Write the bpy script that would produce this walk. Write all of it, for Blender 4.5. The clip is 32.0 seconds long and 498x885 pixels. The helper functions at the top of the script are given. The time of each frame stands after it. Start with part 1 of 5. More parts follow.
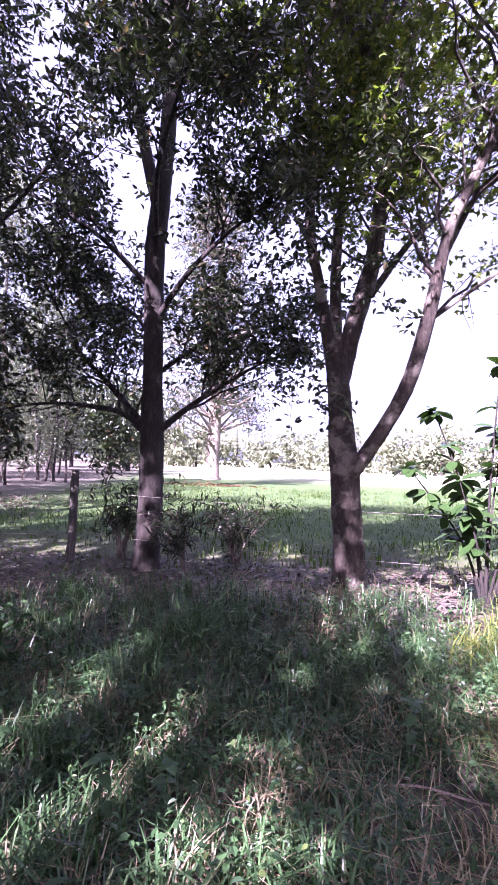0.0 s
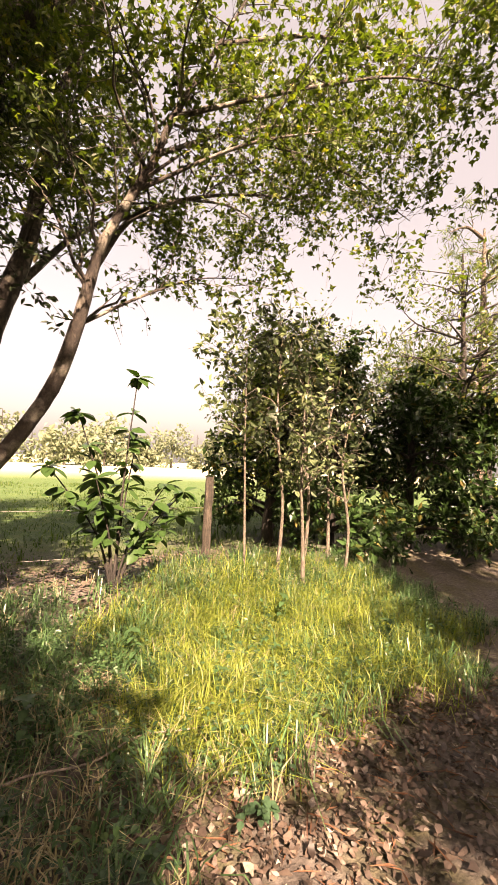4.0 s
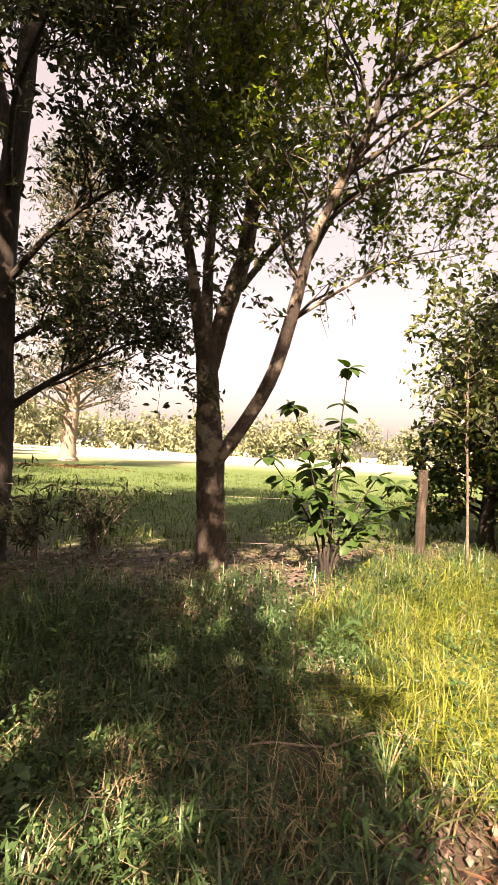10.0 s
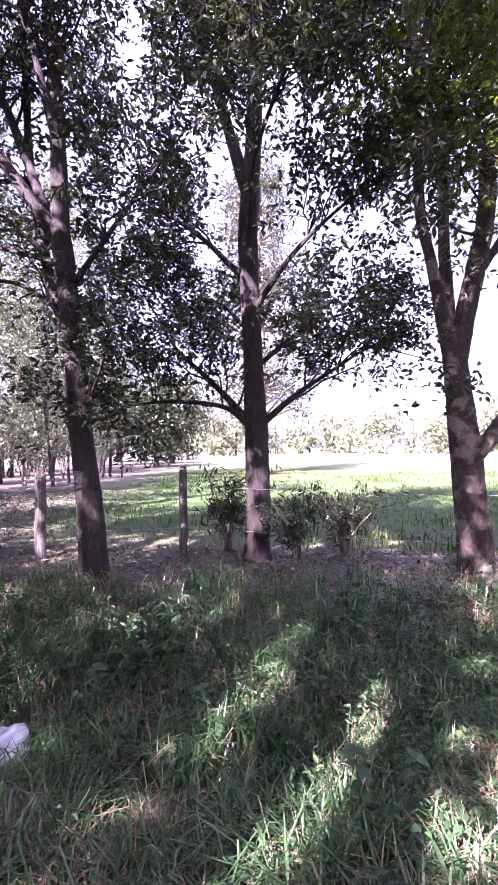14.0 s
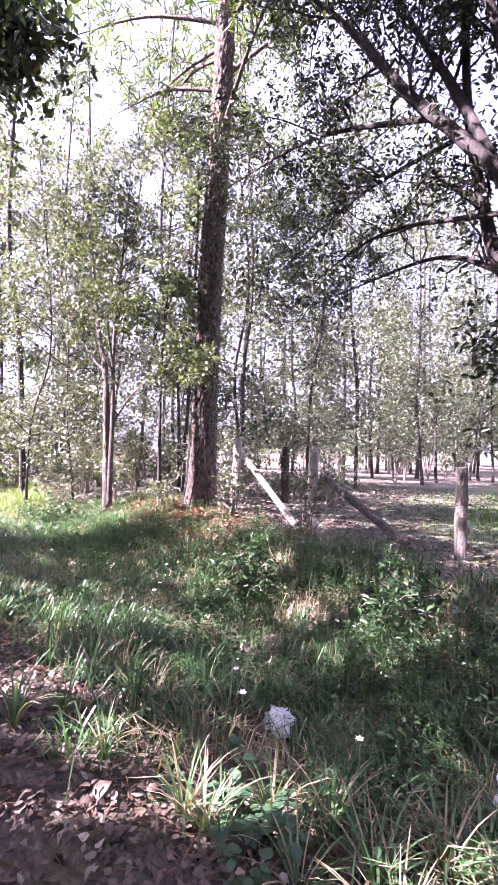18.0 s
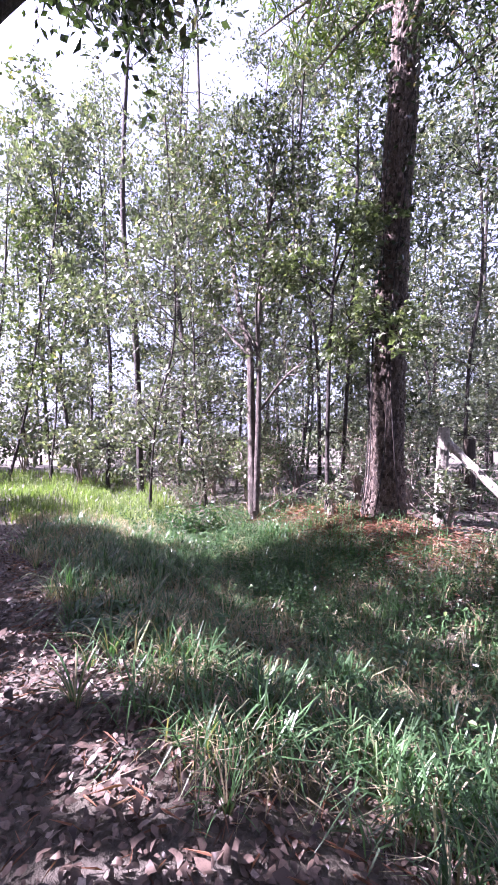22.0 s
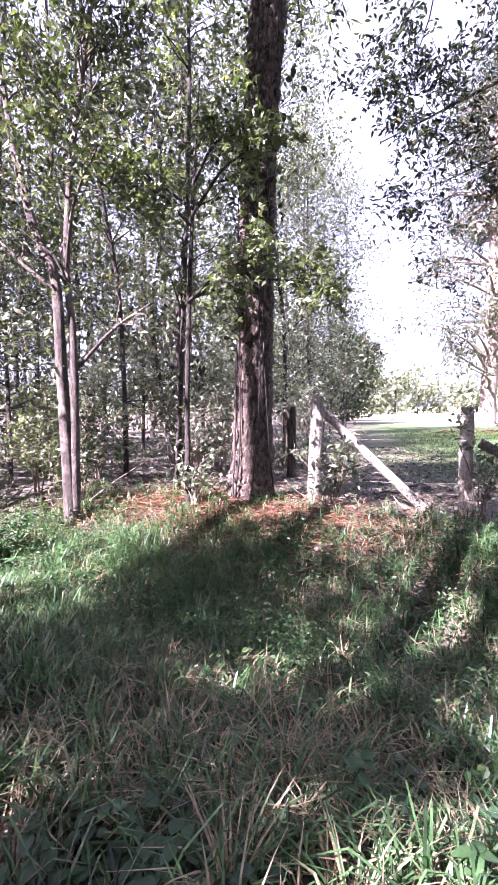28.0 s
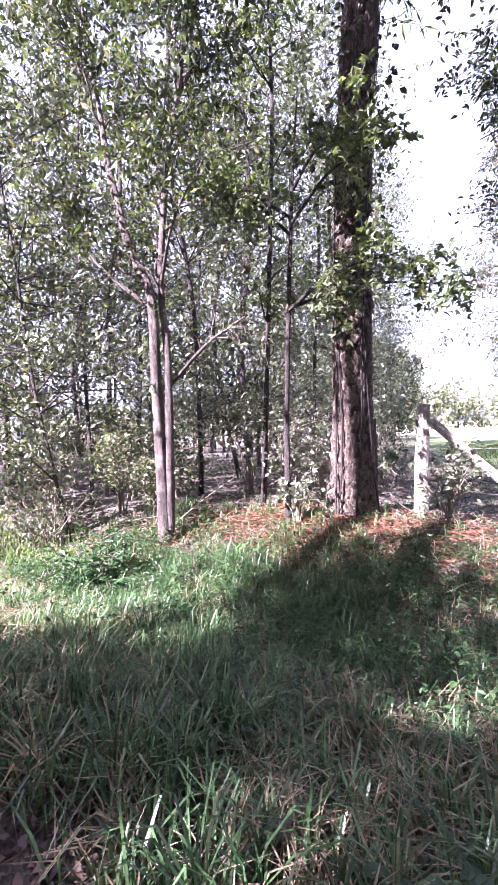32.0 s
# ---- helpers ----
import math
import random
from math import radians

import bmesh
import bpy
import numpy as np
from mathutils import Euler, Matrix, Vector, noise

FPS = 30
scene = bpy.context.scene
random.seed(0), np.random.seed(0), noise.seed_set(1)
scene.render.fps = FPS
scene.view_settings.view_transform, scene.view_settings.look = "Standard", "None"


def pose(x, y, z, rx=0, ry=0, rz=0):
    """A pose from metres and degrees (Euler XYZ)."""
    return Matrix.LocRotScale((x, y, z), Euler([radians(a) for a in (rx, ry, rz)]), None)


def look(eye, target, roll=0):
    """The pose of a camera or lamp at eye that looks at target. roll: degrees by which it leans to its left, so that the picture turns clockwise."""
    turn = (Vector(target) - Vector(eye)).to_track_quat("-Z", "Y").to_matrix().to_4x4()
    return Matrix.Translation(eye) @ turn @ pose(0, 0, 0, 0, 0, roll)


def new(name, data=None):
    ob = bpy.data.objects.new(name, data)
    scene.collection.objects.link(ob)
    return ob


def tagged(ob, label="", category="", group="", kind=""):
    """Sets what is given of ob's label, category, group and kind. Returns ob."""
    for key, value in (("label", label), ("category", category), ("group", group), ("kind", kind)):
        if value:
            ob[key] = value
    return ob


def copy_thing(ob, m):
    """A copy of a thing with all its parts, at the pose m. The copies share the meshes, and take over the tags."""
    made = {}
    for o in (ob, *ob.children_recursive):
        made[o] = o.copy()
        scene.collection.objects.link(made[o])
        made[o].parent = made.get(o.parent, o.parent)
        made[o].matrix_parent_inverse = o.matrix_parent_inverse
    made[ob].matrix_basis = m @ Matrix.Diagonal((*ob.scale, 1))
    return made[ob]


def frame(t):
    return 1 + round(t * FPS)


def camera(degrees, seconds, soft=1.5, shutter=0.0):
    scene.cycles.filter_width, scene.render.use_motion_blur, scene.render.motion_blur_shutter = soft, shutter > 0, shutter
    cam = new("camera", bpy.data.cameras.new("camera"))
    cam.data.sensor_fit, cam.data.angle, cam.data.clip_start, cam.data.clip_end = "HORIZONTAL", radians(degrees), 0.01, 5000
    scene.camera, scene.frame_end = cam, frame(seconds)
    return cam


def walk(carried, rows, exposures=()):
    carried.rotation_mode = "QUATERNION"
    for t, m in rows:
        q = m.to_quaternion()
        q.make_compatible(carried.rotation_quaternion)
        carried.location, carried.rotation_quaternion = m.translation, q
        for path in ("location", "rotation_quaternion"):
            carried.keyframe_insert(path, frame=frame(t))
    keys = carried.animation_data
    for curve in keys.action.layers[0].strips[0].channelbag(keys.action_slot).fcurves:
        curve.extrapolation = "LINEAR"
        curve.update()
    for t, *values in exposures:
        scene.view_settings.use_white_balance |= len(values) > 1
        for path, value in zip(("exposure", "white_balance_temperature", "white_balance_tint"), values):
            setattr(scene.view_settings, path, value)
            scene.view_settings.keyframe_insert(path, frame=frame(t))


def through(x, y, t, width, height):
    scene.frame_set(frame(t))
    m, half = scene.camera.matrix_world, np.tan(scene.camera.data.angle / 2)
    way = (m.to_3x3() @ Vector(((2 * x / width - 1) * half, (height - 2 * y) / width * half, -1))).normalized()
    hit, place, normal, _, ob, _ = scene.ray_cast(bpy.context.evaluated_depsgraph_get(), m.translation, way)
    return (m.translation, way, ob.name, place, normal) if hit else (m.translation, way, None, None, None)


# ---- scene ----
# ---- camera, sky, sun ----
cam = camera(60.3, 32.0, soft=0.95, shutter=0.05)
PATH = [
    (0, (-0.503, 0.532, 1.535), (-0.621, 2.527, 1.623), 2.2),
    (0.5, (-0.454, 0.502, 1.535), (-0.349, 2.497, 1.641), 2.1),
    (1, (-0.389, 0.496, 1.574), (-0.062, 2.467, 1.674), 1.2),
    (1.5, (-0.36, 0.447, 1.565), (0.129, 2.383, 1.669), 2.4),
    (2, (-0.324, 0.389, 1.547), (0.443, 2.231, 1.685), 3.8),
    (2.5, (-0.367, 0.295, 1.491), (0.703, 1.975, 1.671), 3.3),
    (4.5, (-0.364, 0.295, 1.662), (0.905, 1.837, 1.764), 3.2),
    (5, (-0.404, 0.34, 1.662), (0.765, 1.96, 1.758), 3.4),
    (5.5, (-0.428, 0.376, 1.66), (0.601, 2.089, 1.745), 3.5),
    (6, (-0.429, 0.389, 1.649), (0.54, 2.137, 1.733), 3.4),
    (6.5, (-0.434, 0.402, 1.644), (0.475, 2.182, 1.719), 3.3),
    (7, (-0.441, 0.425, 1.607), (0.422, 2.227, 1.685), 3.4),
    (7.5, (-0.436, 0.418, 1.618), (0.383, 2.242, 1.677), 3.5),
    (8, (-0.448, 0.425, 1.595), (0.34, 2.262, 1.651), 3.3),
    (8.5, (-0.462, 0.435, 1.593), (0.281, 2.291, 1.64), 3.2),
    (9, (-0.49, 0.456, 1.592), (0.179, 2.34, 1.633), 3.3),
    (9.5, (-0.519, 0.477, 1.583), (0.057, 2.392, 1.62), 3.4),
    (10, (-0.539, 0.488, 1.582), (-0.033, 2.423, 1.617), 3.6),
    (10.5, (-0.569, 0.487, 1.587), (-0.232, 2.458, 1.617), 3.5),
    (11, (-0.635, 0.487, 1.587), (-0.517, 2.483, 1.614), 3.7),
    (11.5, (-0.694, 0.483, 1.575), (-0.703, 2.483, 1.603), 3.9),
    (12, (-0.771, 0.471, 1.578), (-0.833, 2.47, 1.607), 3.3),
    (12.5, (-0.89, 0.596, 1.555), (-1.047, 2.59, 1.58), -0.1),
    (13, (-1.052, 0.563, 1.555), (-1.279, 2.55, 1.583), -0.2),
    (13.5, (-1.207, 0.444, 1.585), (-1.457, 2.429, 1.605), -0.2),
    (15.5, (-1.865, 0.567, 1.444), (-2.252, 2.528, 1.511), -2.0),
    (16, (-1.896, 0.588, 1.452), (-2.288, 2.548, 1.52), -1.6),
    (16.5, (-1.973, 0.585, 1.449), (-2.662, 2.462, 1.494), -0.7),
    (17, (-2.06, 0.544, 1.437), (-3.075, 2.267, 1.474), -0.1),
    (17.5, (-2.192, 0.5, 1.425), (-3.479, 2.031, 1.457), 1.0),
    (18, (-2.447, 0.578, 1.396), (-4.035, 1.794, 1.423), 1.4),
    (18.5, (-2.676, 0.533, 1.377), (-4.355, 1.62, 1.371), 2.0),
    (19, (-2.883, 0.39, 1.378), (-4.58, 1.448, 1.357), 2.0),
    (19.5, (-3.216, 0.409, 1.376), (-4.954, 1.398, 1.35), 2.4),
    (20, (-3.512, 0.332, 1.375), (-5.28, 1.265, 1.353), 2.1),
    (20.5, (-3.822, 0.241, 1.373), (-5.59, 1.176, 1.359), 2.0),
    (21, (-4.221, 0.253, 1.334), (-5.992, 1.182, 1.329), 1.8),
    (21.5, (-4.479, 0.113, 1.362), (-6.249, 1.042, 1.352), 1.1),
    (22, (-4.898, 0.109, 1.329), (-6.668, 1.041, 1.333), 0.6),
    (22.5, (-5.215, -0.02, 1.317), (-6.987, 0.908, 1.324), 0.3),
    (23, (-5.546, -0.088, 1.308), (-7.316, 0.843, 1.301), 0.2),
    (23.5, (-5.931, -0.139, 1.315), (-7.702, 0.79, 1.298), 0.1),
    (24, (-6.215, -0.248, 1.34), (-7.951, 0.741, 1.264), -0.1),
    (24.5, (-6.566, -0.207, 1.393), (-8.257, 0.857, 1.313), -0.7),
    (25, (-6.841, -0.356, 1.425), (-8.422, 0.866, 1.345), -1.4),
    (25.5, (-7.124, -0.361, 1.369), (-8.593, 0.995, 1.301), -3.2),
    (26, (-7.453, -0.366, 1.287), (-8.835, 1.079, 1.231), -2.9),
    (26.5, (-7.649, -0.484, 1.259), (-8.703, 1.214, 1.181), -0.4),
    (28.5, (-7.185, -0.106, 1.46), (-8.05, 1.69, 1.298), -0.6),
    (29, (-7.192, -0.101, 1.445), (-8.066, 1.692, 1.306), -0.8),
    (29.5, (-7.212, -0.127, 1.451), (-8.1, 1.662, 1.328), -1.3),
    (30, (-7.289, -0.198, 1.424), (-8.191, 1.584, 1.319), -1.3),
    (30.5, (-7.401, -0.261, 1.408), (-8.348, 1.497, 1.299), 0.2),
    (31, (-7.653, -0.184, 1.387), (-8.692, 1.523, 1.299), -1.8),
    (31.5, (-7.852, -0.355, 1.364), (-8.895, 1.351, 1.299), -2.4),
    (32, (-8.112, -0.371, 1.356), (-9.112, 1.36, 1.294), -2.2),
]
walk(cam, [(t, look(eye, target, roll)) for t, eye, target, roll in PATH],
     exposures=[(0.0, 3.3, 5550, 62), (0.5, 3.1, 6400, 50), (1.0, 2.75, 9500, 29), (10.2, 2.75, 9500, 31), (11.0, 3.4, 5600, 62), (13.0, 3.75, 5650, 64), (16.0, 3.9, 5850, 59), (17.0, 3.95, 5800, 57), (18.0, 3.95, 5850, 53), (20.0, 3.42, 5650, 49), (24.0, 3.45, 5500, 48), (26.0, 3.65, 5600, 51), (29.0, 3.6, 5750, 48), (32.0, 3.62, 5650, 49)])

world = bpy.data.worlds.new("sky")
scene.world = world
world.use_nodes = True
wn = world.node_tree
sky = wn.nodes.new("ShaderNodeTexSky")
sky.sky_type = "NISHITA"
sky.sun_disc = False
SUN_EL, SUN_AZ = 42.0, -155.0   # degrees; azimuth from +y towards +x
sky.sun_elevation, sky.sun_rotation = radians(SUN_EL), radians(SUN_AZ)
sky.air_density, sky.dust_density, sky.ozone_density = 1.0, 5.0, 0.5
haze = wn.nodes.new("ShaderNodeHueSaturation")   # thin white summer haze
haze.inputs["Saturation"].default_value, haze.inputs["Value"].default_value = 0.6, 0.9
wn.links.new(sky.outputs[0], haze.inputs["Color"])
veil = wn.nodes.new("ShaderNodeMix")   # high thin cloud evens the sky out
veil.data_type = "RGBA"
veil.inputs[0].default_value, veil.inputs[7].default_value = 0.45, (1.9, 2.1, 2.4, 1)
wn.links.new(haze.outputs[0], veil.inputs[6])
wn.links.new(veil.outputs[2], wn.nodes["Background"].inputs[0])
wn.nodes["Background"].inputs[1].default_value = 0.066
sd = bpy.data.lights.new("sun", "SUN")
sd.energy, sd.angle, sd.color = 5.0, radians(0.55), (1.0, 0.93, 0.82)
sun = new("sun", sd)
sx = math.sin(radians(SUN_AZ)) * math.cos(radians(SUN_EL))
sy = math.cos(radians(SUN_AZ)) * math.cos(radians(SUN_EL))
sun.matrix_world = look((sx * 60, sy * 60, math.sin(radians(SUN_EL)) * 60), (0, 0, 0))


# ---- mesh tools ----
rng = np.random.default_rng(7)


def mesh_from(name, v, f, mats, smooth=False, index=None):
    """A mesh from arrays of vertices and of faces with one number of corners."""
    v, f = np.asarray(v, np.float32), np.asarray(f, np.int32)
    me = bpy.data.meshes.new(name)
    m, k = f.shape
    me.vertices.add(len(v))
    me.vertices.foreach_set("co", v.ravel())
    me.loops.add(m * k)
    me.loops.foreach_set("vertex_index", f.ravel())
    me.polygons.add(m)
    me.polygons.foreach_set("loop_start", np.arange(0, m * k, k, dtype=np.int32))
    me.polygons.foreach_set("use_smooth", np.full(m, smooth))
    for mat in mats if isinstance(mats, (list, tuple)) else [mats]:
        me.materials.append(mat)
    if index is not None:
        me.polygons.foreach_set("material_index", np.asarray(index, np.int32))
    me.update(calc_edges=True)
    return me


def thing(name, at, label, category, group="", kind=""):
    ob = new(name)
    ob.empty_display_size = 0.2
    ob.location = at
    return tagged(ob, label, category, group, kind)


def part(name, me, parent, label=""):
    ob = new(name, me)
    ob.parent = parent
    if label:
        ob["label"] = label
    return ob


def join(pieces):
    """Joins (v, f) pairs."""
    vs, fs, n = [], [], 0
    for v, f in pieces:
        vs.append(v)
        fs.append(np.asarray(f) + n)
        n += len(v)
    return np.concatenate(vs), np.concatenate(fs)


def curve(pts, per=6):
    """Catmull-Rom through pts, any number of columns."""
    p = np.asarray(pts, float)
    if len(p) < 3:
        s = np.linspace(0, 1, per * 2)[:, None]
        return p[0] * (1 - s) + p[-1] * s
    q = np.vstack([2 * p[0] - p[1], p, 2 * p[-1] - p[-2]])
    out = []
    s = np.linspace(0, 1, per, endpoint=False)[:, None]
    for i in range(len(p) - 1):
        a, b, c, d = q[i:i + 4]
        out.append(0.5 * (2 * b + (c - a) * s + (2 * a - 5 * b + 4 * c - d) * s ** 2 + (3 * b - a - 3 * c + d) * s ** 3))
    return np.vstack(out + [p[-1:]])


def tube(p, r, sides=10, rough=0.0, seed=0, cap=False):
    """A tube along p with radii r; rough: uneven bark."""
    p, r = np.asarray(p, float), np.asarray(r, float)
    t = np.gradient(p, axis=0)
    t /= np.linalg.norm(t, axis=1)[:, None] + 1e-9
    u = np.cross(t[0], (0.31, 0.95, 0.1))
    us = []
    for ti in t:
        u = u - ti * (u @ ti)
        u /= np.linalg.norm(u) + 1e-9
        us.append(u)
    us = np.array(us)
    ws = np.cross(t, us)
    a = np.linspace(0, 2 * np.pi, sides, endpoint=False)
    rad = np.repeat(r[:, None], sides, 1)
    if rough:
        g = np.random.default_rng(seed)
        h = np.r_[0, np.cumsum(np.linalg.norm(np.diff(p, axis=0), axis=1))][:, None]
        for k, amp in ((2, 1.0), (3, 0.8), (5, 0.5), (7, 0.35)):
            rad = rad * (1 + rough * amp * np.sin(k * a[None] + g.uniform(0, 6) + h * g.uniform(0.6, 2.6) * k * 0.5))
        rad = rad * (1 + rough * 0.5 * g.standard_normal(rad.shape))
    v = p[:, None] + rad[..., None] * (np.cos(a)[None, :, None] * us[:, None] + np.sin(a)[None, :, None] * ws[:, None])
    n = len(p)
    i, j = np.meshgrid(np.arange(n - 1), np.arange(sides), indexing="ij")
    f = np.stack([i * sides + j, i * sides + (j + 1) % sides, (i + 1) * sides + (j + 1) % sides, (i + 1) * sides + j], -1).reshape(-1, 4)
    v = v.reshape(-1, 3)
    if cap:
        hi, ring, half = (n - 1) * sides, np.arange(sides), sides // 2
        f0 = [[ring[(-k) % sides], ring[(-k - 1) % sides], ring[(k + 2) % sides], ring[(k + 1) % sides]] for k in range(half - 1)]
        f1 = [[hi + ring[(k + 1) % sides], hi + ring[(k + 2) % sides], hi + ring[(-k - 1) % sides], hi + ring[(-k) % sides]] for k in range(half - 1)]
        f = np.vstack([f, f0, f1])
    return v, f


def unit(v):
    return v / (np.linalg.norm(v, axis=-1, keepdims=True) + 1e-9)


def leaves(c, size, g, droop=0.35, aspect=0.5, fold=0.12, flat=0.0, spread=0.35):
    """Leaves of two quads each, folded along the midrib, with their stalk ends at c."""
    n = len(c)
    d = g.standard_normal((n, 3))
    d[:, 2] = d[:, 2] * (0.6 - 0.5 * flat) - droop
    d = unit(d)
    up = g.standard_normal((n, 3)) * (1 - flat) * 0.8 + np.array([0, 0, 1.0])
    side = unit(np.cross(d, up))
    nor = np.cross(side, d)
    L = size * g.uniform(1 - spread, 1 + spread, (n, 1))
    W = L * aspect * g.uniform(0.85, 1.15, (n, 1))
    b, tip = c, c + d * L - nor * L * 0.1
    v = np.stack([b, c + d * L * 0.35 + side * W * 0.5 + nor * L * fold, c + d * L * 0.72 + side * W * 0.4 + nor * L * fold * 0.6, tip,
                  c + d * L * 0.72 - side * W * 0.4 + nor * L * fold * 0.6, c + d * L * 0.35 - side * W * 0.5 + nor * L * fold], 1).reshape(-1, 3)
    k = np.arange(n)[:, None] * 6
    f = np.concatenate([k + [0, 1, 2, 3], k + [0, 3, 4, 5]])
    return v, f


def small_leaves(c, size, g, droop=0.3, aspect=0.55, spread=0.4):
    """Leaves of one folded quad each."""
    n = len(c)
    d = g.standard_normal((n, 3))
    d[:, 2] -= droop
    d = unit(d)
    side = unit(np.cross(d, g.standard_normal((n, 3)) + np.array([0, 0, 1.1])))
    L = size * g.uniform(1 - spread, 1 + spread, (n, 1))
    nor = np.cross(side, d)
    m = c + d * L * 0.5 + nor * L * 0.08
    v = np.stack([c, m + side * L * aspect * 0.5, c + d * L, m - side * L * aspect * 0.5], 1).reshape(-1, 3)
    return v, np.arange(n * 4).reshape(-1, 4)


def star_leaves(c, size, g, droop=0.4, aspect=0.8, spread=0.35):
    """Lobed leaves: one seven-cornered face each, three points and a stalk end."""
    n = len(c)
    d = g.standard_normal((n, 3))
    d[:, 2] = d[:, 2] * 0.6 - droop
    d = unit(d)
    side = unit(np.cross(d, g.standard_normal((n, 3)) * 0.8 + np.array([0, 0, 1.0])))
    nor = np.cross(side, d)
    L = size * g.uniform(1 - spread, 1 + spread, (n, 1))
    rows = [(0, 0, 0), (0.28, 0.62, -0.06), (0.5, 0.2, 0.06), (1.0, 0.02, -0.1), (0.5, -0.2, 0.06), (0.28, -0.62, -0.06)]
    v = np.stack([c + d * L * a + side * L * b * aspect + nor * L * k for a, b, k in rows], 1).reshape(-1, 3)
    k = np.arange(n)[:, None] * 6
    return v, np.concatenate([k + [0, 1, 2, 3], k + [0, 3, 4, 5]])


def herbs(b, h, size, g, tiers=6):
    """Upright leafy herbs at b: pairs of pointed leaves up unseen-thin stems, the stems as narrow quads."""
    n = len(b)
    h = np.broadcast_to(h, (n,))[:, None] * g.uniform(0.6, 1.25, (n, 1))
    tip = b + np.c_[g.normal(0, 0.12, (n, 2)), np.ones(n)] * h
    sd = unit(np.c_[g.standard_normal((n, 2)), np.zeros(n)]) * 0.0025
    sv = np.stack([b - sd, b + sd, tip + sd * 0.5, tip - sd * 0.5], 1).reshape(-1, 3)
    sf = np.arange(n * 4).reshape(-1, 4)
    q = []
    for i in range(tiers):
        for k in range(2):
            u = (0.2 + 0.8 * (i + g.uniform(0, 0.8, (n, 1))) / tiers)
            q.append(b * (1 - u) + tip * u)
    lv, lf = leaves(np.concatenate(q), size, g, 0.15, 0.42, flat=0.35, spread=0.45)
    return np.concatenate([sv, lv]), np.concatenate([sf, lf + len(sv)])


def curled(c, size, g, aspect=0.72):
    """Dead leaves lying curled: uneven outlines, bent across and along."""
    n = len(c)
    a = g.uniform(0, 6.283, n)
    tilt, rollv = g.normal(0, 0.38, n), g.normal(0, 0.4, n)
    d = np.stack([np.cos(a), np.sin(a), tilt], -1)
    d = unit(d)
    side = unit(np.stack([-np.sin(a), np.cos(a), rollv], -1))
    nor = np.cross(d, side)
    L = size * np.exp(g.normal(0, 0.28, (n, 1)))
    bow, twist = g.normal(0.1, 0.32, (n, 1)), g.normal(0, 0.5, (n, 1))
    cols = []
    for u, w in ((0.0, 0.07), (0.34, 0.5), (0.68, 0.44), (1.0, 0.06)):
        across = side * np.cos(twist * u) + nor * np.sin(twist * u)
        for s_ in (-1, 1):
            uu = u + g.normal(0, 0.07, (n, 1))
            cols.append(c + d * L * uu + across * L * w * aspect * s_ * g.uniform(0.35, 1.25, (n, 1)) + nor * L * (bow * uu * (1 - uu) * 2.4 + 0.06))
    v = np.stack(cols, 1).reshape(-1, 3)
    k = np.arange(n)[:, None] * 8
    f = np.concatenate([k + [i, i + 1, i + 3, i + 2] for i in (0, 2, 4)])
    return v, f


def blades(b, h, w, g, lean=0.5, fine=False):
    """Grass blades: two quads each, bent over."""
    n = len(b)
    a = g.uniform(0, 2 * np.pi, n)
    d = np.stack([np.cos(a), np.sin(a), np.zeros(n)], -1)
    s = np.stack([-np.sin(a), np.cos(a), np.zeros(n)], -1)
    h = np.broadcast_to(h, (n,))[:, None] * g.uniform(0.55, 1.25, (n, 1))
    w = np.broadcast_to(w, (n,))[:, None] * g.uniform(0.7, 1.3, (n, 1))
    ln = g.uniform(0.15, 1.0, (n, 1)) * lean
    z = np.array([0, 0, 1.0])
    m = b + z * h * (0.62 - 0.1 * ln) + d * h * ln * 0.3
    if fine:
        m2 = b + z * h * (0.93 - 0.2 * ln) + d * h * ln * 0.62
        t = b + z * h * (1.02 - 0.55 * ln) + d * h * ln * 1.05
        v = np.stack([b - s * w * 0.4, b + s * w * 0.4, m + s * w * 0.5, m - s * w * 0.5, m2 + s * w * 0.38, m2 - s * w * 0.38, t + s * w * 0.05, t - s * w * 0.05], 1).reshape(-1, 3)
        k = np.arange(n)[:, None] * 8
        return v, np.concatenate([k + [0, 1, 2, 3], k + [3, 2, 4, 5], k + [5, 4, 6, 7]])
    t = b + z * h * (1.0 - 0.45 * ln) + d * h * ln * 0.95
    v = np.stack([b - s * w * 0.5, b + s * w * 0.5, m + s * w * 0.42, m - s * w * 0.42, t + s * w * 0.06, t - s * w * 0.06], 1).reshape(-1, 3)
    k = np.arange(n)[:, None] * 6
    return v, np.concatenate([k + [0, 1, 2, 3], k + [3, 2, 4, 5]])


def along(p, r, n, g, lo=0.3, hi=1.0):
    """n places on a polyline: points, directions, radii."""
    s = np.sort(g.uniform(lo, hi, n)) * (len(p) - 1)
    i = np.minimum(s.astype(int), len(p) - 2)
    k = (s - i)[:, None]
    return p[i] * (1 - k) + p[i + 1] * k, unit(p[i + 1] - p[i]), (r[i] * (1 - k[:, 0]) + r[i + 1] * k[:, 0])


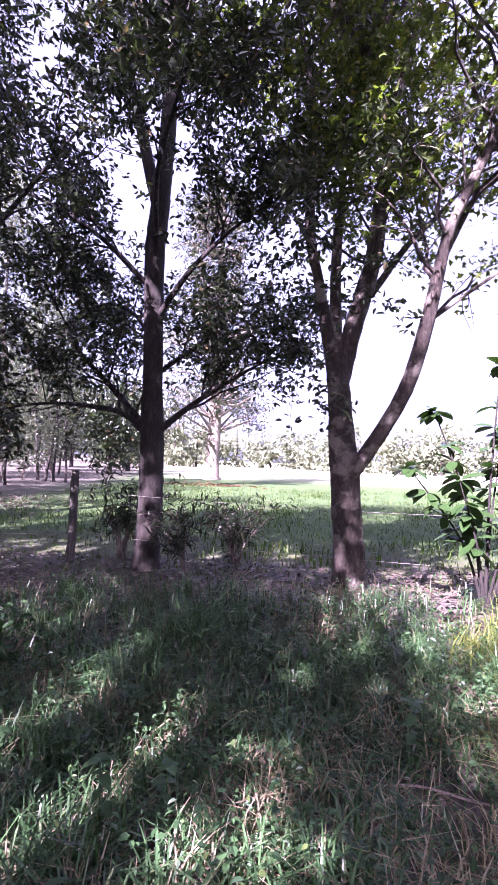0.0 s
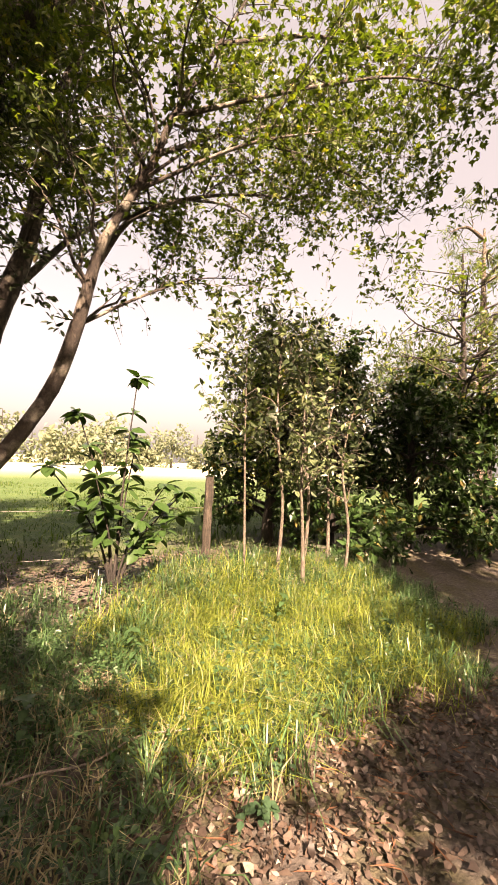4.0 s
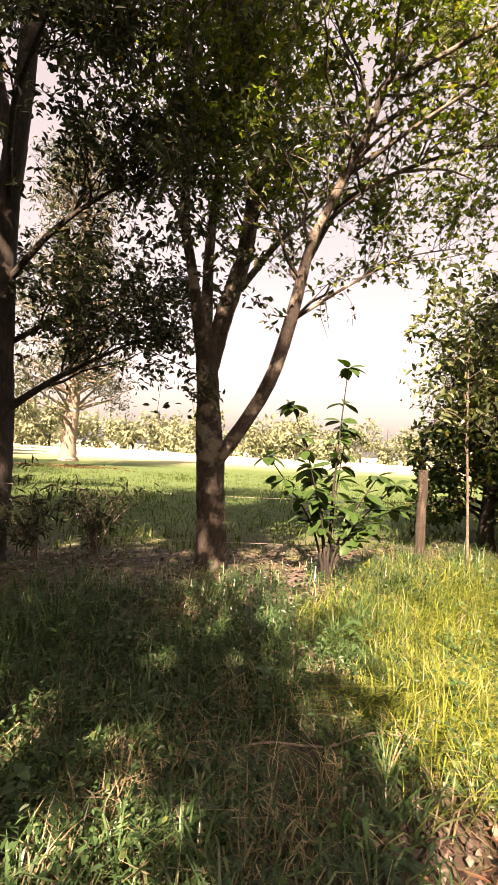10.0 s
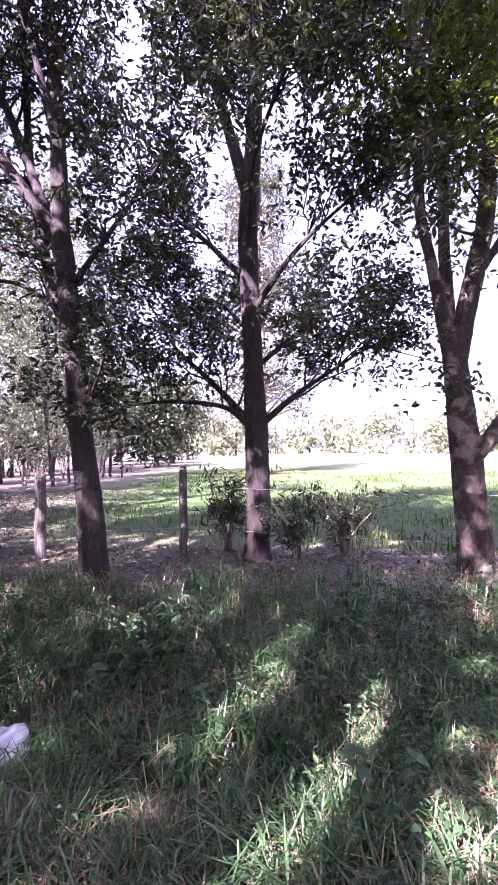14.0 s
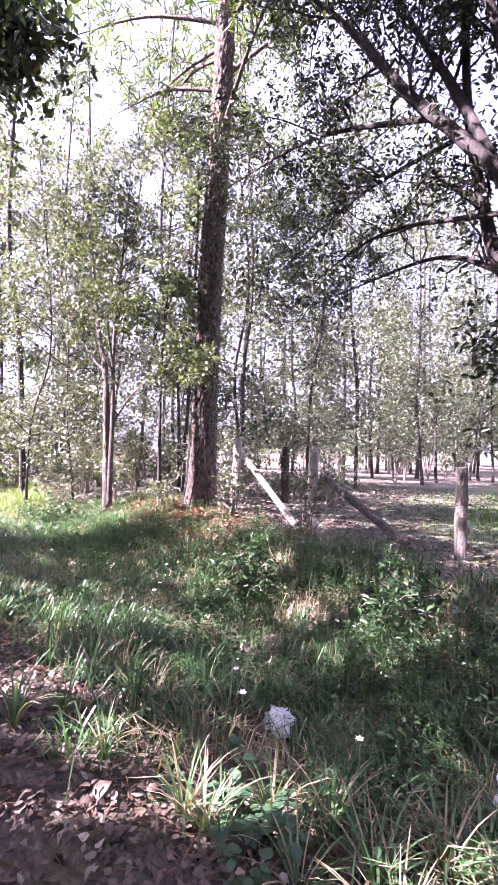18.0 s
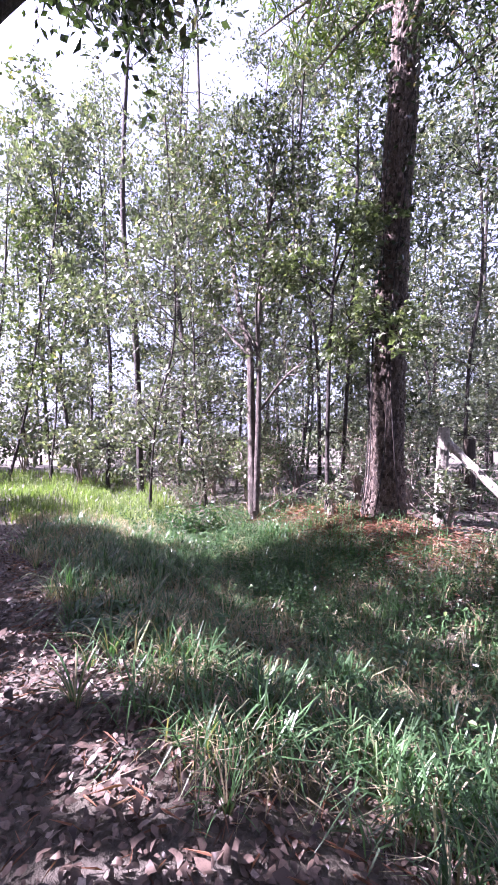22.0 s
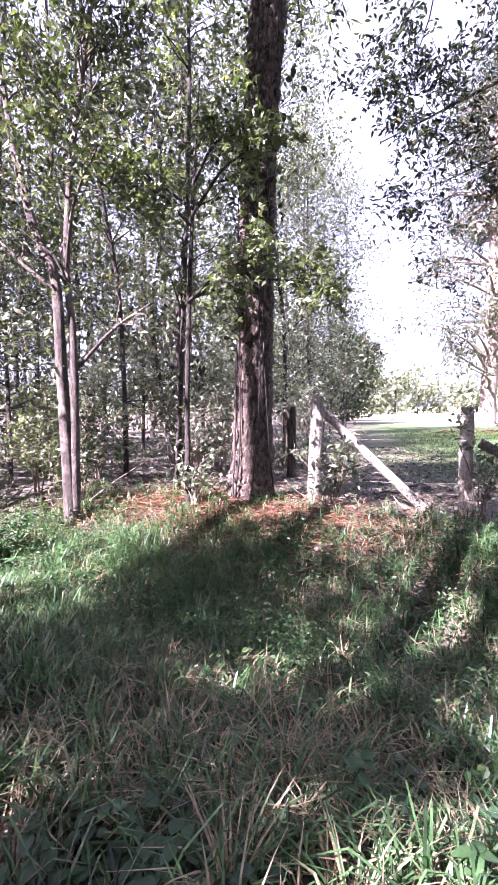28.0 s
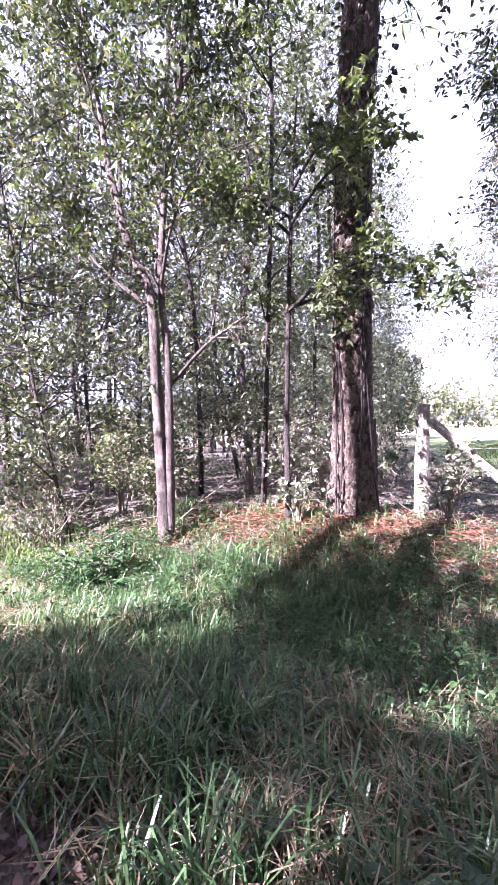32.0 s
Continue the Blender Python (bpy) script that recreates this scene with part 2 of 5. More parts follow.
def branches(p, r, n, g, length, lo=0.3, hi=1.0, up=0.35, bend=0.25, thin=0.5, out=1.0):
    """Side branches of a limb: list of (points, radii)."""
    made = []
    for c, d, rr in zip(*along(p, r, n, g, lo, hi)):
        w = unit(g.standard_normal(3) * out)
        w = unit(w - d * (w @ d) * 0.8 + d * 0.35 + np.array([0, 0, up]))
        L = length * g.uniform(0.55, 1.2)
        k = 6
        steps = np.cumsum(np.r_[[np.zeros(3)], [unit(w + g.standard_normal(3) * bend + np.array([0, 0, 0.1 * (2 - q)])) * L / k for q in range(k)]], axis=0)
        made.append((c + steps, np.linspace(min(rr * thin, 0.012 * L + 0.006), 0.0025, k + 1)))
    return made


def tree(name, at, stems, bark, leaf, label, seed, category="tree", boughs=7, bough_len=1.6, twigs=7, twig_len=0.7, per_twig=16, size=0.1,
         droop=0.35, aspect=0.55, lo=0.25, leaf_lo=0.2, scatter=0.1, group="", sides=10, sparse=None, up=0.35, crown_label="", extra=None, rough=0.05, fine=False, top=None):
    """A tree of given stems, each a list of (x, y, z, radius); the first is the trunk. Boughs and twigs grow on the others (and on the trunk's top)."""
    g = np.random.default_rng(seed)
    base = np.array(at, float)
    t = thing(name, at, label, category, group)
    twig_geo, spots = [], []
    for i, st in enumerate(stems):
        c = curve(np.array(st, float), 8)
        p, r = c[:, :3] - base, np.maximum(c[:, 3], 0.004)
        v, f = tube(p, r, sides if i else sides + 6, rough, seed + i)
        part("trunk" if i == 0 else "limb", mesh_from("bark", v, f, bark, True), t)
        if i == 0 and len(stems) > 1:
            continue
        ln = np.linalg.norm(np.diff(p, axis=0), axis=1).sum()
        bs = branches(p, r, max(2, int(boughs * ln / 3)), g, bough_len, lo if i == 0 else leaf_lo, 1.0, up)
        bs.append((p[-8:], r[-8:]))
        for bp, br in bs:
            twig_geo.append(tube(bp, br, 5))
            tw = branches(bp, br, twigs, g, twig_len, 0.2, 1.0, 0.1, 0.3)
            for tp, tr in tw:
                twig_geo.append(tube(tp[::3], tr[::3], 3))
                q, _, _ = along(tp, tr, per_twig, g, 0.15, 1.0)
                spots.append(q + g.standard_normal(q.shape) * scatter * 0.5)
    if top is not None:
        a, c, rad, n = top
        a = np.array(a, float) - base
        for e in ball(g, n, c, rad, 0.25) - base:
            bp = curve([a, a * 0.5 + e * 0.5 + g.normal(0, 0.15, 3), e], 4)
            br = np.linspace(0.04, 0.004, len(bp))
            twig_geo.append(tube(bp, br, 5))
            for tp, tr in branches(bp, br, 8, g, 0.9, 0.45, 1.0, 0.05, 0.3):
                twig_geo.append(tube(tp[::2], tr[::2], 3))
                q, _, _ = along(tp, tr, 10, g, 0.1, 1.0)
                spots.append(q + g.standard_normal(q.shape) * 0.14)
    if twig_geo:
        part("twig", mesh_from("twig", *join(twig_geo), bark, True), t)["kind"] = "stuff"
    if spots:
        q = np.concatenate(spots)
        if extra is not None:
            q = np.concatenate([q, extra - base])
        if sparse is not None:
            q = q[sparse(q + base, g)]
        v, f = (star_leaves if fine == 'star' else leaves if fine else small_leaves)(q, size, g, droop, aspect)
        ob = part("crown", mesh_from("crown", v, f, leaf), t, crown_label)
        ob["kind"] = "stuff"
    return t


def clump_tree(name, at, trunk, ends, bark, leaf, label, seed, per=60, spread=0.35, size=0.1, aspect=0.5, category="tree", group="", start=(0.4, 0.95), droop=0.3, sides=10, thick=0.03, fine=False, flatness=0.7, twiggy=True):
    """A tree whose boughs run from the trunk to the given ends, each carrying sprays of leaves."""
    g = np.random.default_rng(seed)
    base = np.array(at, float)
    t = thing(name, at, label, category, group)
    c = curve(np.array(trunk, float), 7)
    p, r = c[:, :3] - base, np.maximum(c[:, 3], 0.004)
    part("trunk", mesh_from("bark", *tube(p, r, sides, 0.05, seed), bark, True), t)
    geo, spots = [], []
    for e in np.asarray(ends, float) - base:
        far = np.hypot(*(e[:2] - p[-1, :2]))
        z = np.clip(e[2] - g.uniform(0.05, 0.45) * far, start[0] * p[-1, 2], start[1] * p[-1, 2])
        k = int(np.argmin(np.abs(p[:, 2] - z)))
        a = p[k]
        m = a * 0.45 + e * 0.55 + g.normal(0, 0.08, 3) * np.linalg.norm(e - a) + (0, 0, 0.06 * np.linalg.norm(e - a))
        bp = curve([a, m, e], 4)
        br = np.linspace(min(r[k] * 0.6, thick), 0.003, len(bp))
        geo.append(tube(bp, br, 5) if twiggy else tube(bp[::2], br[::2], 4))
        n = max(2, per // 9)
        for tp, tr in branches(bp, br, n, g, spread * 2.2, 0.45, 1.0, 0.05, 0.3):
            if twiggy:
                geo.append(tube(tp[::3], tr[::3], 3))
            q, _, _ = along(tp, tr, 9, g, 0.1, 1.0)
            spots.append(q + g.standard_normal(q.shape) * spread * 0.28 * (1, 1, flatness))
    part("twig", mesh_from("twig", *join(geo), bark, True), t)["kind"] = "stuff"
    q = np.concatenate(spots)
    q = q[q[:, 2] > 0.08]
    part("crown", mesh_from("crown", *(leaves if fine else small_leaves)(q, size, g, droop, aspect), leaf), t)["kind"] = "stuff"
    return t


def ball(g, n, c, rad, shell=0.45):
    """n points in an ellipsoid, more of them towards its outside."""
    d = unit(g.standard_normal((n, 3)))
    return np.array(c) + d * np.array(rad) * g.uniform(shell, 1, (n, 1))


def shrub(name, x, y, h, w, leaf, label, seed, stems=9, per=40, size=0.08, aspect=0.35, group="", category="shrub", spread=0.14, bark=None, fine=False):
    """Several stems from one root, leafy at their ends."""
    g = np.random.default_rng(seed)
    b = (x, y, float(gz(x, y)) - 0.03)
    t = thing(name, b, label, category, group)
    geo, spots = [], []
    for k in range(stems):
        a, L = g.uniform(0, 6.28), w * 0.5 * g.uniform(0.2, 1)
        top = np.array([np.cos(a) * L, np.sin(a) * L, h * g.uniform(0.55, 1.0)])
        p = curve([(g.normal(0, 0.03), g.normal(0, 0.03), 0), top * (0.35, 0.35, 0.55), top], 5)
        r = np.linspace(0.006 + 0.007 * h, 0.003, len(p))
        part("stem", mesh_from("stem", *tube(p, r, 5), bark or BARK_PALE, True), t)
        for tp, tr in branches(p, r, max(3, per // 8), g, spread * 2.5, 0.3, 1.0, 0.2, 0.3):
            geo.append(tube(tp[::2], tr[::2], 3))
            q, _, _ = along(tp, tr, 8, g, 0.2, 1.0)
            spots.append(q + g.standard_normal(q.shape) * spread * 0.2)
    part("twig", mesh_from("twig", *join(geo), bark or BARK_PALE, True), t)["kind"] = "stuff"
    q = np.concatenate(spots)
    part("foliage", mesh_from("foliage", *(leaves if fine else small_leaves)(q, size, g, 0.2, aspect), leaf), t)["kind"] = "stuff"
    return t


def profile(y):
    """The verge's cross-section: lane, ditch, bank, field."""
    return np.interp(y, [-400, -8, -3, 0.2, 0.9, 1.8, 2.7, 3.4, 4.3, 5.0, 6.5, 9, 14, 34, 60, 400], [0.3, 0.3, 0.02, 0.0, -0.05, -0.27, -0.42, -0.27, 0.05, 0.14, 0.12, 0.06, 0.02, -0.4, -0.5, -0.5])


def gz(x, y):
    """Height of the ground."""
    x, y = np.asarray(x, float), np.asarray(y, float)
    near = np.exp(-((y - 3) / 9) ** 2)
    ditch = np.interp(x, [-40, -14, -4.5, -3.3, -0.5, 3, 10], [0.3, 0.85, 1.0, 0.8, 0.42, 0.35, 0.3])
    base = profile(y)
    base = np.where((base < 0) & (y < 10), base * ditch, base)
    rise = 0.22 * np.exp(-((x - 3.2) / 2.0) ** 2 - ((y - 4.6) / 1.2) ** 2)
    mound = 0.1 * np.exp(-((x + 9.8) / 1.6) ** 2 - ((y - 4.7) / 0.9) ** 2)
    bump = 0.022 * (np.sin(x * 1.9 + np.sin(y * 1.3) * 2) * np.sin(y * 2.3 + 1 + np.sin(x * 0.9))) + 0.012 * np.sin(x * 5.1 + 2 * np.sin(y * 3.7)) * np.sin(y * 6.3)
    return base + rise + mound + bump * near


# ---- materials ----
def mat_new(name):
    m = bpy.data.materials.new(name)
    m.use_nodes = True
    n = m.node_tree
    return m, n, n.nodes["Principled BSDF"]


def node(n, kind, **kw):
    x = n.nodes.new(kind)
    for k, v in kw.items():
        x.inputs[k].default_value = v
    return x


def ramp(n, fac, stops):
    r = n.nodes.new("ShaderNodeValToRGB")
    e = r.color_ramp.elements
    while len(e) < len(stops):
        e.new(0.5)
    for el, (p, c) in zip(e, stops):
        el.position, el.color = p, (*c, 1)
    n.links.new(fac, r.inputs[0])
    return r.outputs[0]


def mix(n, fac, a, b, mode="MIX"):
    x = n.nodes.new("ShaderNodeMix")
    x.data_type, x.blend_type = "RGBA", mode
    for sock, val in ((x.inputs[0], fac), (x.inputs[6], a), (x.inputs[7], b)):
        if hasattr(val, "is_output"):
            n.links.new(val, sock)
        elif isinstance(val, tuple):
            sock.default_value = (*val, 1)
        else:
            sock.default_value = val
    return x.outputs[2]


def noise_tex(n, scale, detail=4, rough=0.6, coord=None, dist=0.0):
    x = node(n, "ShaderNodeTexNoise", Scale=scale, Detail=detail, Roughness=rough, Distortion=dist)
    if coord is None:
        coord = n.nodes.new("ShaderNodeTexCoord").outputs["Object"]
    n.links.new(coord, x.inputs["Vector"])
    return x.outputs["Fac"]


def bump(n, b, height, strength=0.5, dist=0.02):
    x = node(n, "ShaderNodeBump", Strength=strength, Distance=dist)
    n.links.new(height, x.inputs["Height"])
    n.links.new(x.outputs[0], b.inputs["Normal"])


def leaf_mat(name, dark, light, odd, gloss=0.4, through=0.35, spec=0.28, glow=(1.0, 1.25, 0.35)):
    """A leaf: varied greens, light shining through."""
    m, n, b = mat_new(name)
    geo = n.nodes.new("ShaderNodeNewGeometry")
    col = ramp(n, geo.outputs["Random Per Island"], [(0.0, dark), (0.55, light), (0.9, tuple(c * 1.35 for c in light)), (1.0, odd)])
    patch = noise_tex(n, 1.1, 2)
    col = mix(n, patch, col, mix(n, 0.6, col, dark))
    spot = noise_tex(n, 55.0, 3, 0.7)
    col = mix(n, ramp(n, spot, [(0.45, (0, 0, 0)), (0.7, (0.5, 0.5, 0.5))]), col, dark)
    n.links.new(col, b.inputs["Base Color"])
    b.inputs["Roughness"].default_value = gloss
    b.inputs["Specular IOR Level"].default_value = spec
    tr = n.nodes.new("ShaderNodeBsdfTranslucent")
    n.links.new(mix(n, 1.0, col, glow, "MULTIPLY"), tr.inputs[0])
    ms = node(n, "ShaderNodeMixShader", Fac=through)
    n.links.new(b.outputs[0], ms.inputs[1])
    n.links.new(tr.outputs[0], ms.inputs[2])
    n.links.new(ms.outputs[0], n.nodes["Material Output"].inputs[0])
    return m


def bark_mat(name, a, b2, c, scale=9.0, stretch=0.18, strength=0.9, lichen=None):
    m, n, b = mat_new(name)
    tc = n.nodes.new("ShaderNodeTexCoord")
    mp = n.nodes.new("ShaderNodeMapping")
    mp.inputs["Scale"].default_value = (1, 1, stretch)
    n.links.new(tc.outputs["Object"], mp.inputs[0])
    f1 = noise_tex(n, scale * 3, 6, 0.7, mp.outputs[0], 0.6)
    f2 = noise_tex(n, scale * 0.5, 3, 0.6, tc.outputs["Object"])
    col = ramp(n, f1, [(0.3, a), (0.52, b2), (0.75, c)])
    if lichen:
        col = mix(n, ramp(n, f2, [(0.52, (0, 0, 0)), (0.62, (1, 1, 1))]), col, lichen)
    crack = ramp(n, noise_tex(n, scale * 6, 5, 0.75, tc.outputs["Object"], 1.2), [(0.34, (0.42, 0.41, 0.4)), (0.47, (1.1, 1.1, 1.1)), (0.7, (1.5, 1.48, 1.44))])
    col = mix(n, ramp(n, f1, [(0.0, (0.85, 0.85, 0.85)), (1.0, (0.95, 0.95, 0.95))]), col, crack, "MULTIPLY")
    n.links.new(col, b.inputs["Base Color"])
    b.inputs["Roughness"].default_value = 0.9
    bump(n, b, mix(n, ramp(n, f1, [(0.0, (0.4, 0.4, 0.4)), (1.0, (0.5, 0.5, 0.5))]), f1, crack), strength, 0.03)
    return m


BARK_A = bark_mat("smooth_grey_brown_bark", (0.014, 0.01, 0.009), (0.044, 0.033, 0.027), (0.115, 0.09, 0.075), 7, 0.5, 0.9, (0.21, 0.185, 0.155))
BARK_DARK = bark_mat("dark_oak_bark", (0.009, 0.0075, 0.0065), (0.028, 0.022, 0.019), (0.085, 0.069, 0.059), 9, 0.25, 0.9)
BARK_PINE = bark_mat("pine_bark", (0.03, 0.021, 0.015), (0.115, 0.086, 0.066), (0.32, 0.275, 0.235), 9, 0.45, 1.3)
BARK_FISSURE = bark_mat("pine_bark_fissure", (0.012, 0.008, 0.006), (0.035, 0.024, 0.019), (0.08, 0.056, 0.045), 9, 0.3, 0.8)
BARK_PALE = bark_mat("pale_sapling_bark", (0.07, 0.056, 0.046), (0.17, 0.14, 0.115), (0.3, 0.26, 0.22), 9, 0.4, 0.4)
# darker and browner than the other fence wood
WOOD_DARK = bark_mat("dark_brown_fence_wood", (0.012, 0.01, 0.008), (0.05, 0.038, 0.028), (0.13, 0.1, 0.075), 8, 0.12, 1.2)
BARK_STRIPED = bark_mat("peeling_sapling_bark", (0.016, 0.013, 0.011), (0.06, 0.048, 0.04), (0.16, 0.135, 0.115), 6, 0.3, 0.8, (0.13, 0.11, 0.095))
BARK_SAPLING = bark_mat("sapling_bark", (0.035, 0.028, 0.022), (0.1, 0.082, 0.065), (0.24, 0.2, 0.165), 9, 0.5, 0.6)
# pale patchy fence wood, lightened further to stand in for sun on it
WOOD_PALE = bark_mat("sunlit_pale_fence_wood", (0.06, 0.048, 0.04), (0.33, 0.3, 0.26), (0.52, 0.49, 0.44), 7, 0.12, 1.2, (0.42, 0.4, 0.36))
WOOD_GREY = bark_mat("weathered_fence_wood", (0.035, 0.03, 0.026), (0.13, 0.115, 0.098), (0.32, 0.295, 0.26), 8, 0.1, 1.2, (0.075, 0.08, 0.06))
LEAF_OAK = leaf_mat("oak_leaf", (0.013, 0.02, 0.01), (0.04, 0.058, 0.027), (0.16, 0.11, 0.06), 0.28, 0.26, 0.5, (1.0, 1.2, 0.5))
LEAF_GUM = leaf_mat("sweetgum_leaf", (0.032, 0.05, 0.014), (0.13, 0.165, 0.042), (0.36, 0.3, 0.06), 0.32, 0.42, 0.4)
LEAF_YOUNG = leaf_mat("young_sweetgum_leaf", (0.045, 0.065, 0.03), (0.16, 0.195, 0.1), (0.36, 0.36, 0.2), 0.32, 0.35, 0.5, (1.0, 1.15, 0.55))
LEAF_MAG = leaf_mat("magnolia_leaf", (0.012, 0.03, 0.01), (0.035, 0.075, 0.02), (0.2, 0.13, 0.04), 0.34, 0.18, 0.32)
# whitish greens: the woods' sun glints are partly put into this colour
LEAF_PALE = leaf_mat("glinting_thicket_leaf", (0.03, 0.042, 0.024), (0.155, 0.18, 0.12), (0.42, 0.37, 0.25), 0.28, 0.3, 0.75, (1.0, 1.15, 0.55))
LEAF_MID = leaf_mat("shaded_thicket_leaf", (0.02, 0.03, 0.014), (0.085, 0.11, 0.05), (0.3, 0.26, 0.1), 0.3, 0.32, 0.6, (1.0, 1.2, 0.45))
# pale greens with the distance haze painted in
LEAF_FAR = leaf_mat("hazed_far_tree_leaf", (0.09, 0.11, 0.07), (0.19, 0.215, 0.14), (0.27, 0.26, 0.17), 0.6, 0.3, 0.28, (1.0, 1.1, 0.7))
NEEDLE = leaf_mat("pine_needle", (0.04, 0.06, 0.025), (0.11, 0.15, 0.05), (0.22, 0.17, 0.06), 0.5, 0.3)
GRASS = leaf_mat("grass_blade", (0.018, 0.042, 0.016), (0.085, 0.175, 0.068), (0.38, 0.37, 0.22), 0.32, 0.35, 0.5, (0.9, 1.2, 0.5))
# taller yellow-green grass, its colour lifted to carry the gap's sunlight
GRASS_LIT = leaf_mat("sunlit_meadow_grass_blade", (0.08, 0.11, 0.022), (0.26, 0.3, 0.065), (0.55, 0.5, 0.28), 0.4, 0.4)
# lighter grass for the lane's bend, sunshine included in the blade colour
GRASS_SUN = leaf_mat("sunlit_bend_grass_blade", (0.05, 0.08, 0.025), (0.17, 0.235, 0.075), (0.42, 0.4, 0.22), 0.4, 0.4)
DRY = leaf_mat("dry_grass_blade", (0.13, 0.1, 0.065), (0.33, 0.28, 0.19), (0.46, 0.42, 0.32), 0.5, 0.3)
WEED = leaf_mat("weed_leaf", (0.016, 0.042, 0.018), (0.055, 0.115, 0.042), (0.15, 0.2, 0.06), 0.42, 0.32, 0.35, (0.9, 1.2, 0.45))
LITTER = leaf_mat("fallen_leaf", (0.015, 0.01, 0.008), (0.14, 0.1, 0.08), (0.46, 0.39, 0.33), 0.45, 0.05)
PASTURE = leaf_mat("pasture_blade", (0.025, 0.055, 0.012), (0.07, 0.12, 0.026), (0.2, 0.2, 0.08), 0.5, 0.4)
STRAW = leaf_mat("pine_straw", (0.085, 0.04, 0.026), (0.23, 0.115, 0.07), (0.4, 0.26, 0.17), 0.6, 0.1)


def ground_mat():
    m, n, b = mat_new("ground")
    geo = n.nodes.new("ShaderNodeNewGeometry")
    sep = n.nodes.new("ShaderNodeSeparateXYZ")
    n.links.new(geo.outputs["Position"], sep.inputs[0])
    pos = geo.outputs["Position"]
    wob = noise_tex(n, 0.55, 3, 0.6, pos)
    add = n.nodes.new("ShaderNodeMath")
    add.operation = "MULTIPLY_ADD"
    n.links.new(wob, add.inputs[0])
    add.inputs[1].default_value = 3.0
    n.links.new(sep.outputs["Y"], add.inputs[2])
    mr = node(n, "ShaderNodeMapRange")
    mr.inputs["From Min"].default_value, mr.inputs["From Max"].default_value = -2.0, 30.0
    n.links.new(add.outputs[0], mr.inputs[0])
    fine = noise_tex(n, 22, 5, 0.7, pos)
    mid = noise_tex(n, 2.2, 4, 0.6, pos)
    soil = ramp(n, fine, [(0.3, (0.03, 0.022, 0.018)), (0.55, (0.105, 0.086, 0.074)), (0.8, (0.2, 0.172, 0.15))])
    turf = ramp(n, fine, [(0.3, (0.03, 0.028, 0.014)), (0.55, (0.08, 0.07, 0.035)), (0.8, (0.17, 0.135, 0.075))])
    field = ramp(n, mid, [(0.3, (0.02, 0.055, 0.008)), (0.55, (0.038, 0.08, 0.013)), (0.8, (0.1, 0.105, 0.036))])
    under = mix(n, ramp(n, mid, [(0.4, (0, 0, 0)), (0.62, (1, 1, 1))]), soil, turf)
    near = mix(n, ramp(n, mr.outputs[0], [(0.1, (0, 0, 0)), (0.14, (1, 1, 1))]), soil, under)
    allc = mix(n, ramp(n, mr.outputs[0], [(0.28, (0, 0, 0)), (0.4, (1, 1, 1))]), near, field)
    # far pasture paled with distance: bright glare painted into the ground colour
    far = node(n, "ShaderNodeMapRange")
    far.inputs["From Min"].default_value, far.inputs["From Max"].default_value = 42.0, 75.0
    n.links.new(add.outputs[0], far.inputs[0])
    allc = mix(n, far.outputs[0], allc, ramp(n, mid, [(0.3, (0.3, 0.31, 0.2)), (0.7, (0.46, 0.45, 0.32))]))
    # bare trodden soil in the wooded corner
    mw = node(n, "ShaderNodeMapRange")
    mw.inputs["From Min"].default_value, mw.inputs["From Max"].default_value = -3.5, -8.0
    ax = n.nodes.new("ShaderNodeMath")
    ax.operation = "MULTIPLY_ADD"
    n.links.new(sep.outputs["Y"], ax.inputs[0])
    ax.inputs[1].default_value = 0.22
    n.links.new(sep.outputs["X"], ax.inputs[2])
    n.links.new(ax.outputs[0], mw.inputs[0])
    dust = ramp(n, fine, [(0.3, (0.035, 0.03, 0.024)), (0.6, (0.09, 0.08, 0.062)), (0.85, (0.19, 0.17, 0.13))])
    allc = mix(n, mw.outputs[0], allc, dust)
    n.links.new(allc, b.inputs["Base Color"])
    b.inputs["Roughness"].default_value = 0.95
    bump(n, b, fine, 0.8, 0.04)
    return m


GROUND = ground_mat()


# ---- ground ----
gxs = np.unique(np.concatenate([np.linspace(-1600, -60, 24), np.linspace(-60, -20, 40), np.linspace(-20, 8, 90), np.linspace(8, 60, 40), np.linspace(60, 1600, 24)]))
gys = np.unique(np.concatenate([np.linspace(-1600, -30, 20), np.linspace(-30, -2, 50), np.linspace(-2, 9, 50), np.linspace(9, 60, 60), np.linspace(60, 1600, 24)]))
GX, GY = np.meshgrid(gxs, gys, indexing="ij")
gv = np.stack([GX, GY, gz(GX, GY)], -1).reshape(-1, 3)
gi, gj = np.meshgrid(np.arange(len(gxs) - 1), np.arange(len(gys) - 1), indexing="ij")
ny = len(gys)
gf = np.stack([gi * ny + gj, (gi + 1) * ny + gj, (gi + 1) * ny + gj + 1, gi * ny + gj + 1], -1).reshape(-1, 4)
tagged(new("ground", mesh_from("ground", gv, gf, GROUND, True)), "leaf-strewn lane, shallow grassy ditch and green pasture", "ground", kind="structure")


def on(x, y, z=0.0):
    return (x, y, float(gz(x, y)) + z)


def scatter(n, x0, x1, y0, y1, g, keep=None):
    """Random places on the ground, n before thinning by keep(x, y)."""
    x, y = g.uniform(x0, x1, n), g.uniform(y0, y1, n)
    if keep is not None:
        k = g.random(n) < keep(x, y)
        x, y = x[k], y[k]
    return np.stack([x, y, gz(x, y)], -1)


